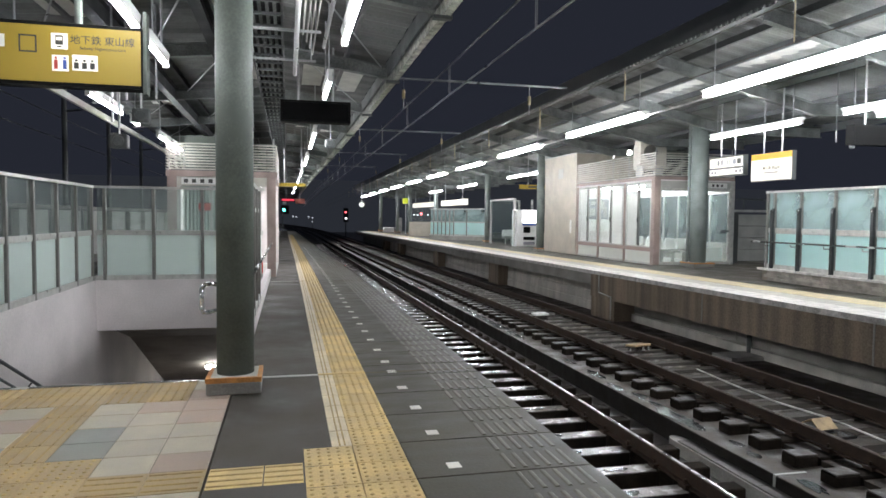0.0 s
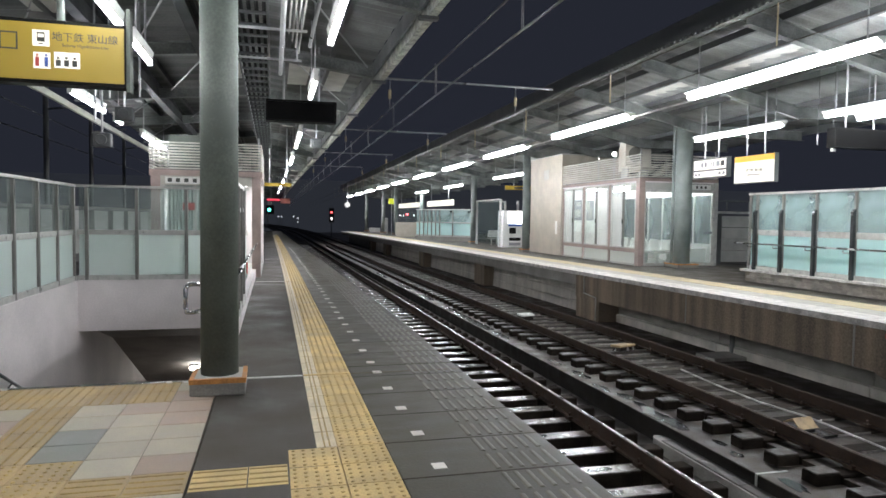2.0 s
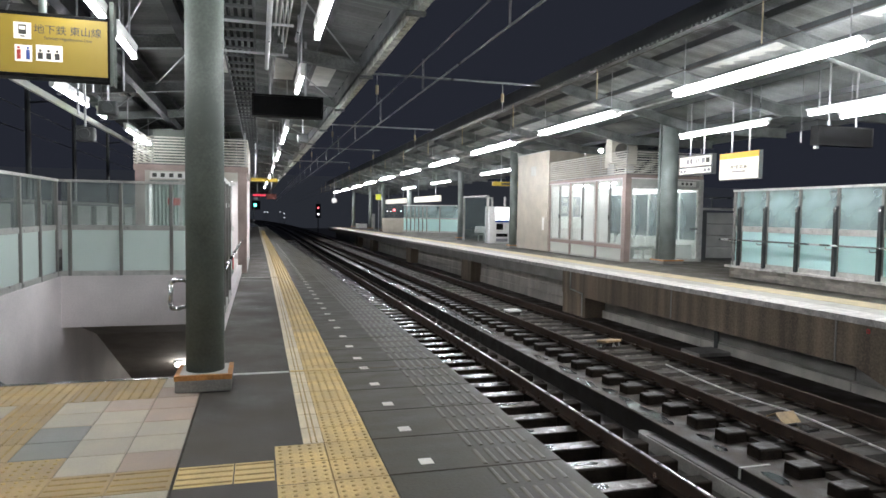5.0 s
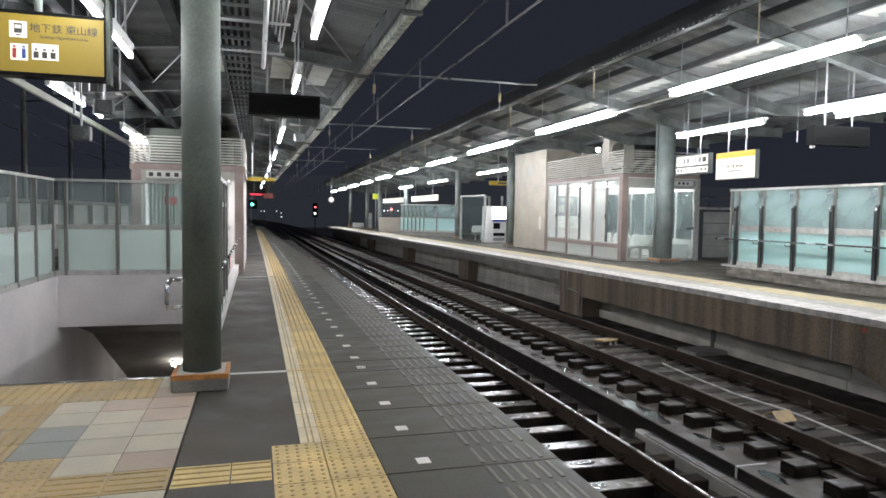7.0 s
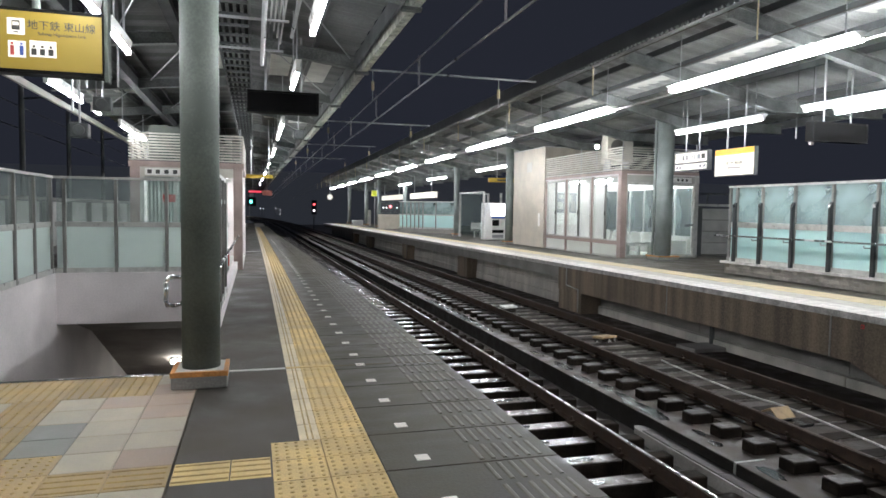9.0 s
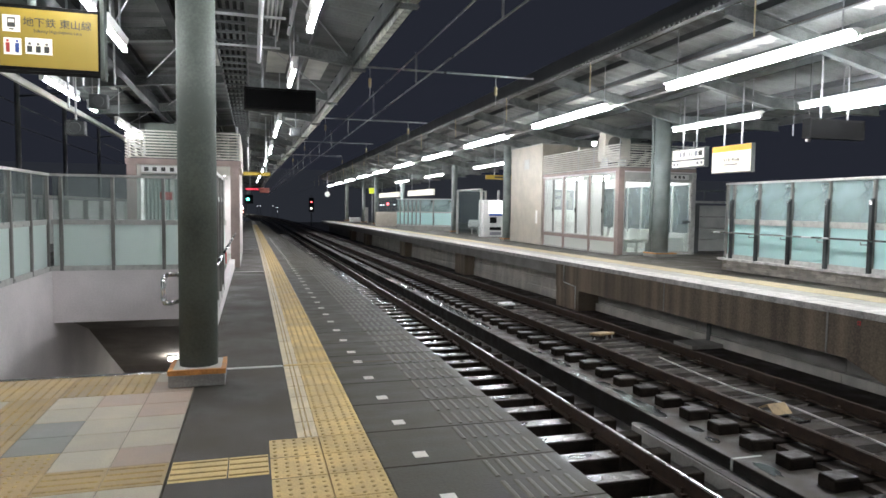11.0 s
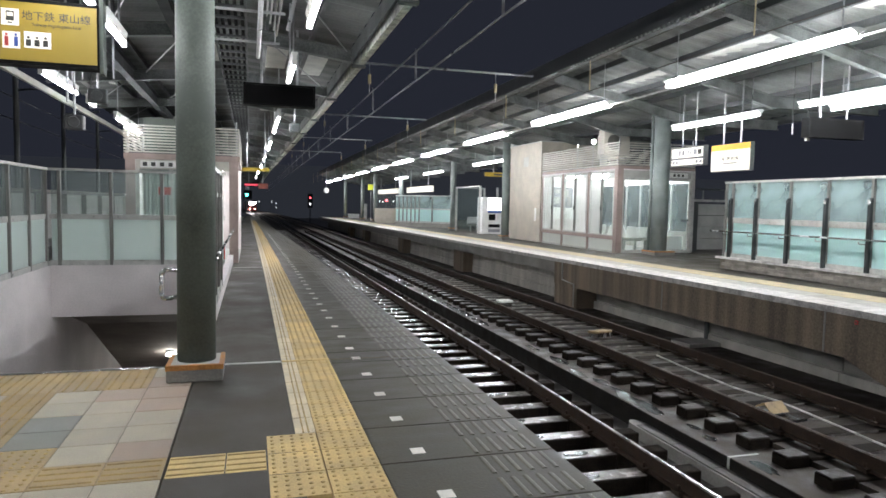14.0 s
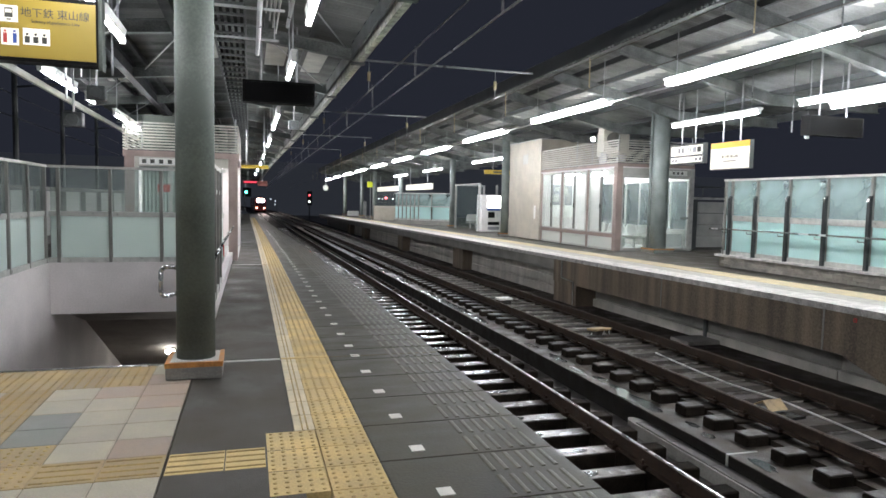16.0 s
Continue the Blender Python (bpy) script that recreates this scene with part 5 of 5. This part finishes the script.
for y in (14.2, 14.85):
    part("hanger", rods(((12.06, y, 3.18), (12.06, y, 4.98), 0.022)), GALV, s2)
s3 = thing("direction_sign", "narrow yellow sign hanging over the opposite platform", "sign")
part("face", boxes((9.9, 11.2, 27.4, 27.5, 2.72, 2.9)), SIGNYELLOW, s3)
part("lettering_bar", boxes((10.3, 10.8, 27.39, 27.4, 2.77, 2.85)), INK, s3)
part("hanger", rods(((10.3, 27.45, 2.9), (10.3, 27.45, 5.2), 0.02)), GALV, s3)
part("hanger", rods(((10.9, 27.45, 2.9), (10.9, 27.45, 5.1), 0.02)), GALV, s3)
for y0, y1, z in ((38.6, 45.2, 2.2), (48.2, 56, 2.2)):
    s = thing("lit_board", "long white lit board hanging over the opposite platform", "sign", group="lit boards")
    x = 10.5
    part("face", boxes((x, x + 0.15, y0, y1, z, z + 0.36)), SIGNWHITE, s)
    part("hanger", rods(((x + 0.07, y0 + 1, z + 0.36), (x + 0.07, y0 + 1, 5.05), 0.03)), GALV, s)
    part("hanger", rods(((x + 0.07, y1 - 1, z + 0.36), (x + 0.07, y1 - 1, 5.0), 0.03)), GALV, s)

vend = thing("vending_machine", "white drinks vending machine with a lit display", "vending machine")
bm = B()
bevel_box(bm, 11.1, 12.15, 31.05, 31.8, 0.0, 1.85, 0.02, 1)
part("body", bm, WHITEPLASTIC, vend)
part("display", boxes((11.4, 12.1, 31.03, 31.05, 1.2, 1.78)), DISPLAY, vend, "lit display window")
part("display_band", boxes((11.4, 12.1, 31.03, 31.05, 1.06, 1.18)), BLUEINK, vend)
part("coin_panel", boxes((11.45, 11.8, 31.03, 31.05, 0.7, 1.0)), BLACK, vend)
part("delivery_slot", boxes((11.45, 12.05, 31.03, 31.05, 0.34, 0.5)), BLACK, vend)
part("delivery_slot", boxes((11.45, 12.05, 31.03, 31.05, 0.1, 0.25)), GREYINK, vend)
shel = thing("glass_shelter", "small glazed shelter with white seats beside the vending machine", "shelter")
for x, y in ((10.95, 35.0), (11.0, 31.2), (12.6, 35.0), (12.6, 33.0)):
    part("post", boxes((x, x + 0.1, y, y + 0.1, 0, 2.4)), ALU, shel)
part("top_rail", boxes((10.95, 11.08, 31.2, 35.1, 2.36, 2.42)), ALU, shel)
part("back_rail", boxes((11.08, 12.7, 35.0, 35.1, 2.36, 2.42)), ALU, shel)
for a, b in ((31.3, 33.0), (33.05, 35.0)):
    g = part("pane", boxes((11.02, 11.03, a, b, 0.1, 2.36)), CLEAR, shel)
    g.visible_shadow = False
g = part("back_pane", boxes((11.1, 12.6, 35.04, 35.05, 0.1, 2.36)), CLEAR, shel)
g.visible_shadow = False
for i in range(3):
    chair(pose(11.3 + 0.42 * i, 33.4 + 0.3 * i, 0.0, 0, 0, 70))
scr = screen("glass_screen", "mint glass windbreak far along the opposite platform", (9.05, 42.0), (11.9, 38.6), [0.3, 0.62, 0.94, 1.26, 1.58, 1.9, 2.9, 4.3], z0=0.25, zm=(1.1, 1.16), z1=1.98, upper=HAZY, lower=AQUA)
part("kerb", boxes((0, 4.44, -0.1, 0.1, 0, 0.25)), CONCRETE, scr)
bx = thing("stair_parapet", "low beige parapet on the opposite platform", "parapet")
part("wall", boxes((8.8, 10.6, 48.0, 48.4, 0, 1.06)), BEIGE, bx)
g = part("pane", boxes((8.85, 10.55, 48.15, 48.16, 1.06, 2.1)), CLEAR, bx)
g.visible_shadow = False
sig_w = thing("white_disc_sign", "round white sign on a hanging pole at the platform end", "sign")
bm = B()
bmesh.ops.create_cone(bm, cap_ends=True, segments=24, radius1=0.29, radius2=0.29, depth=0.05, matrix=Matrix.Translation((7.85, 72, 2.68)) @ Matrix.Rotation(radians(90), 4, "X"))
part("disc", bm, WHITEPLASTIC, sig_w)
part("pole", rods(((7.85, 72.05, 2.5), (7.85, 72.05, 5.0), 0.04), ((7.85, 72.05, 4.97), (8.62, 72.05, 4.97), 0.03)), GALV, sig_w)
for x, y, w, h, z, m, lab in ((9.3, 56, 0.28, 1.35, 0.0, PALEPAINT, "grey cabinet"), (9.06, 52.4, 0.48, 0.44, 2.48, LIMEBOARD, "lime board"), (8.55, 60, 1.0, 0.42, 0.0, WHITEPLASTIC, "white bench")):
    t_ = thing(lab.replace(" ", "_"), lab + " standing far along the opposite platform", lab.split()[1])
    bm = B()
    bevel_box(bm, x, x + w, y, y + 0.4, z, z + h, 0.02, 1)
    part("body", bm, m, t_)
    if z > 0:
        part("pole", rods(((x + w / 2, y + 0.2, z + h), (x + w / 2, y + 0.2, 4.6), 0.04), ((x + w / 2, y + 0.2, 0), (x + w / 2, y + 0.2, z), 0.04)), GALV, t_)

# ---- overhead wires ----
def catenary(x, first, label, r, m):
    th = thing("overhead_wire", label, "overhead wire", group="overhead wires")
    ys = span(-6, 130, 2.45)
    for nm, z in (("contact_wire", 4.02), ("messenger_wire", 4.62)):
        bm = B()
        sweep(bm, x - r, x + r, z - r, z + r, ys, follow=4)
        part(nm, bm, m, th)
    for i in range(16):
        y = first + 4.9 * i
        xx = curve_x(4, y) - 4 + x
        part("dropper", boxes((xx - 0.022, xx - 0.01, y - 0.02, y - 0.008, 4.02, 4.64), (xx + 0.01, xx + 0.022, y + 0.008, y + 0.02, 4.02 + dip(y), 4.64 + dip(y))), DROPPER if r < 0.01 else GALV, th)


catenary(3.27, 3.6, "contact wire and messenger wire with droppers over the near track", 0.012, GALV)
catenary(7.1, 3.3, "contact wire and messenger wire with droppers over the far track", 0.007, OVERHEAD)
for y, xa, xb, z in ((7.5, -0.4, 8.42, 5.42), (18.9, -0.4, 8.3, 5.42), (30.3, -0.5, 7.95, 5.40), (41.7, -0.6, 7.4, 5.40), (53, -0.6, 6.9, 5.4)):
    th = thing("cross_span", "thin pale tube spanning between the two canopies", "span tube", group="cross spans")
    part("tube", rods(((xa, y, z), (xb, y, z), 0.03)), GALV, th)
    part("end_post", rods(((xa, y, 4.1), (xa, y, z + 0.05), 0.05)), GALV, th)
    for wx in (3.27, 7.1):
        xx = curve_x(4, y) - 4 + wx
        part("wire_hanger", rods(((xx, y, 4.62 + dip(y)), (xx, y, z), 0.012, 6)), GALV, th)
        part("insulator", rods(((xx, y, 4.85), (xx, y, 5.1), 0.045, 10)), DROPPER, th)

# ---- loose things on the tracks ----
def track_box(x, y, rz, rx, w, d, h, label, m):
    th = thing("track_device", label, "track device", pose(x, y, -1.28, rx, 0, rz), group="track devices")
    bm = B()
    bevel_box(bm, -w / 2, w / 2, -d / 2, d / 2, h, h + 0.05, 0.012, 1)
    part("lid", bm, m, th)
    part("body", boxes((-w / 2 + 0.03, w / 2 - 0.03, -d / 2 + 0.03, d / 2 - 0.03, -0.02, h)), STEEL, th)


track_box(6.72, 16.8, 10, 4, 0.42, 0.25, 0.09, "pale metal device box between the rails", WHITEPLASTIC)
track_box(7.2, 12.45, 15, -5, 0.44, 0.3, 0.06, "brown board lid on a device between the rails", CARD)
tent = thing("track_device", "folded brown lid over a wet steel plate between the rails", "track device", pose(6.76, 7.12, -1.28, 0, 0, 6), group="track devices")
bm = B()
prism(bm, [(-0.02, 0.05), (-0.14, 0.055), (-0.01, 0.175), (0.13, 0.09), (0.12, 0.08), (-0.01, 0.155), (-0.12, 0.065)], "x", -0.16, 0.16)
part("lid", bm, CARD, tent)
part("body", boxes((-0.14, 0.14, -0.10, 0.10, -0.02, 0.05)), DARKSTEEL, tent)
part("plate", boxes((-0.30, 0.26, -0.34, -0.11, -0.02, 0.02)), WATER, tent, "wet dark steel plate")
cab = thing("track_cable", "pale cable lying along the far track", "cable")
pts = [(7.09, 10.24, -1.2), (7.04, 9.2, -1.215), (7.0, 8.14, -1.21), (7.07, 7.4, -1.19), (7.07, 7.1, -1.19), (7.02, 6.06, -1.2), (6.99, 5.8, -1.2), (6.93, 3.5, -1.21)]
bm = B()
for a, b in zip(pts, pts[1:]):
    rod(bm, a, b, 0.013, 8)
smooth(part("sheath", bm, COPING, cab))
trough = thing("cable_duct_lid", "narrow concrete duct with a rounded end beside the step", "duct")
bm = B()
outline = [(5.11, 0.6), (5.325, 0.6), (5.325, 7.85)] + [(5.21 + 0.1 * math.cos(a), 7.9 + 0.16 * math.sin(a)) for a in [math.pi * i / 10 for i in range(1, 10)]] + [(5.11, 7.85)]
prism(bm, outline, "z", -1.71, -1.545)
part("duct_wall", bm, CONCRETE, trough)
for i in range(9):
    bm = B()
    bevel_box(bm, 5.135, 5.315, 0.8 + 0.78 * i, 1.575 + 0.78 * i, -1.56, -1.53, 0.008, 1)
    part("lid", bm, FLOORPALE, trough)

# ---- beyond the platforms ----
par = thing("parapet", "dim concrete parapet with upright panels beyond the platform", "parapet")
for i in range(12):
    part("panel", boxes((-7.2, -7.0, 10.2 + 3.2 * i, 12.4 + 3.2 * i, -0.06, 1.55)), PALEPAINT, par)
part("cap", boxes((-7.25, -6.95, 8, 49, 1.6, 1.7)), CONCRETE, par)
part("back", boxes((-7.3, -7.21, 8, 49, -0.06, 1.6)), DARKSTEEL, par)
for x, y in ((-8, 27), (-8.2, 34), (-8.4, 42)):
    th = thing("mast", "dark steel mast beyond the parapet", "mast", group="masts")
    part("pole", rods(((x, y, -12), (x, y, 6), 0.09)), DARKSTEEL, th)
    part("arm", rods(((x, y, 5.2), (x + 1.5, y, 5.4), 0.04)), DARKSTEEL, th)
for z in (5.0, 4.2):
    th = thing("feeder_wire", "dark feeder wire on the masts", "wire", group="feeder wires")
    part("wire", rods(((-7.8, 5, z), (-8.6, 50, z), 0.02, 6)), DARKSTEEL, th)
sig = thing("signal", "railway signal with a green light on a post", "signal")
part("post", rods(((-0.45, 62, -0.1), (-0.45, 62, 2.0), 0.06)), DARKSTEEL, sig)
part("head", boxes((-0.62, 0.12, 62.0, 62.2, 1.55, 2.35)), BLACK, sig)
bm = B()
bmesh.ops.create_cone(bm, cap_ends=True, segments=20, radius1=0.13, radius2=0.13, depth=0.04, matrix=Matrix.Translation((-0.33, 61.97, 1.95)) @ Matrix.Rotation(radians(90), 4, "X"))
part("green_lens", bm, SIGNALGREEN, sig, "glowing green lens")
part("number_plate", boxes((-0.45, -0.1, 61.95, 62.0, 2.4, 2.85)), GREYINK, sig)
sig = thing("signal", "railway signal with red and white lights on a post", "signal")
part("post", rods(((9.4, 110.3, -2), (9.4, 110.3, 3), 0.08)), DARKSTEEL, sig)
part("head", boxes((9.0, 9.8, 110.1, 110.25, 0.4, 2.7)), BLACK, sig)
for z, m in ((2.05, SIGNALRED), (1.03, DISPLAY)):
    bm = B()
    bmesh.ops.create_cone(bm, cap_ends=True, segments=20, radius1=0.13, radius2=0.13, depth=0.04, matrix=Matrix.Translation((9.4, 110.08, z)) @ Matrix.Rotation(radians(90), 4, "X"))
    part("lens", bm, m, sig)
for x, y, z in ((2.4, 300, 0.6), (3.7, 300, 0.6), (8.9, 300, 0.7), (10.8, 300, 0.0), (10.85, 300, -1.75)):
    th = thing("distant_lamp", "small far lamp in the dark beyond the station", "lamp", group="distant lamps")
    part("pole", rods(((x, y, -12), (x, y, z), 0.1, 6)), DARKSTEEL, th)
    bm = B()
    bmesh.ops.create_uvsphere(bm, u_segments=10, v_segments=6, radius=0.2, matrix=Matrix.Translation((x, y, z + 0.3)))
    part("globe", bm, FARLIGHT, th)

# glowing globes for reflected red and white lights; post and bar are added
glass_lights = thing("warning_lamp", "red globe between white ones, standing in for lights reflected in glass", "lamp")
part("post", rods(((12.07, 60.1, -2.0), (12.07, 60.1, 1.9), 0.05)), DARKSTEEL, glass_lights)
part("cross_bar", boxes((11.3, 12.8, 60.06, 60.12, 1.55, 1.6)), DARKSTEEL, glass_lights)
for x, z, m, q in ((12.07, 1.70, SIGNALRED, 0.11), (11.4, 1.60, DISPLAY, 0.05), (12.7, 1.62, DISPLAY, 0.05), (11.7, 1.58, DISPLAY, 0.04)):
    bm = B()
    bmesh.ops.create_uvsphere(bm, u_segments=10, v_segments=6, radius=q, matrix=Matrix.Translation((x, 60.0, z)))
    part("lens", bm, m, glass_lights)
# added glowing wall that stands in for night haze, matched to the sky
structure("backdrop_hill", boxes((-500, 500, 540, 560, -12, 30)), NIGHTGLOW, "added backdrop with a faint night haze glow beyond the tracks")

# things far along the platforms stand on its gentle fall
for ob in [o for o in scene.objects if o.parent is None and o.type != "CAMERA" and o.get("kind") not in ("structure", "stuff")]:
    if ob.name.split(".")[0] in SLOPED:
        pts_ = [ob.matrix_basis @ (o.matrix_basis @ Vector(c)) for o in ob.children if o.type == "MESH" for c in o.bound_box]
        y = sum(p.y for p in pts_) / len(pts_)
        lows = min(p.y for p in pts_)
        if lows > 15.2:
            y = lows + 0.35 * (y - lows)
            if lows < 28 and ob.name.split(".")[0] not in ("column", "direction_sign"):
                y = 19.6 if pts_[0].x > 4 else 16.9
            k = 0.9645 / (1 - 0.004437 * y)
            e = Vector(EYE)
            ob.matrix_basis = Matrix.Translation(e) @ Matrix.Scale(k, 4) @ Matrix.Translation(-e) @ ob.matrix_basis

# ---- the train ----
train = thing("train", "approaching electric train with glaring headlights", "train")
bm = B()
prism(bm, [(-1.4, 0.3), (1.4, 0.3), (1.4, 3.0), (1.2, 3.5), (0.7, 3.75), (-0.7, 3.75), (-1.2, 3.5), (-1.4, 3.0)], "y", 0.25, 62)
part("body", bm, mat("dark_red_train_paint", (0.25, 0.03, 0.03), 0.3, vary=0.1), train)
bm = B()
prism(bm, [(-1.3, 0.4), (1.3, 0.4), (1.25, 2.9), (0.7, 3.6), (-0.7, 3.6), (-1.25, 2.9)], "y", 0.0, 0.25)
part("front", bm, mat("dark_red_front_paint", (0.16, 0.02, 0.02), 0.35, vary=0.1), train)
part("windscreen", boxes((-1.1, -0.1, -0.02, 0.0, 1.9, 2.6), (0.1, 1.1, -0.02, 0.0, 1.9, 2.6)), BLACK, train)
part("skirt", boxes((-1.25, 1.25, 0.3, 3, -0.02, 0.3)), BLACK, train)
# discs larger than the lamps, standing in for headlight bloom
for x in (-0.45, 0.45):
    bm = B()
    bmesh.ops.create_cone(bm, cap_ends=True, segments=20, radius1=0.42, radius2=0.42, depth=0.06, matrix=Matrix.Translation((x, -0.05, 2.95)) @ Matrix.Rotation(radians(90), 4, "X"))
    part("headlight", bm, HEADLIGHT, train, "glaring white headlight")
for x in (-0.92, 0.92):
    bm = B()
    bmesh.ops.create_cone(bm, cap_ends=True, segments=20, radius1=0.2, radius2=0.2, depth=0.06, matrix=Matrix.Translation((x, -0.04, 1.05)) @ Matrix.Rotation(radians(90), 4, "X"))
    part("marker_light", bm, MARKER, train, "reddish marker light")


# ---- what moves ----
def motions():
    """The train runs in along the near track; the displays flash once a second."""
    rows_ = []
    for i in range(33):
        t = 0.5 * i
        y = 175.0 + 36.5 * (16.0 - t)
        x = curve_x(4, y) - 4 + 3.27
        dx = (curve_x(4, y + 5) - curve_x(4, y - 5)) / 10
        rows_.append((t, pose(x, y, -1.1 + dip(y), 0, 0, math.degrees(math.atan2(-dx, 1)))))
    walk(train, rows_)
    # the glowing characters stand in the face while lit and draw back into the case while dark
    for ob, w, h, start in ((led_text, 1.12, 0.345, 3.2), (led_text_far, 1.42, 0.4, 1.2)):
        lit, out = pose(w / 2 - 0.03, -0.004, h / 2), pose(w / 2 - 0.03, 0.06, h / 2)
        rows_ = [(0.0, out)]
        t = start
        while t < 16.0:
            rows_ += [(t - 0.034, out), (t, lit), (t + 0.53, lit), (t + 0.567, out)]
            t += 0.995
        rows_ = [r for r in rows_ if r[0] < 16.0] + [(16.0, out)]
        walk(ob, rows_)


motions()
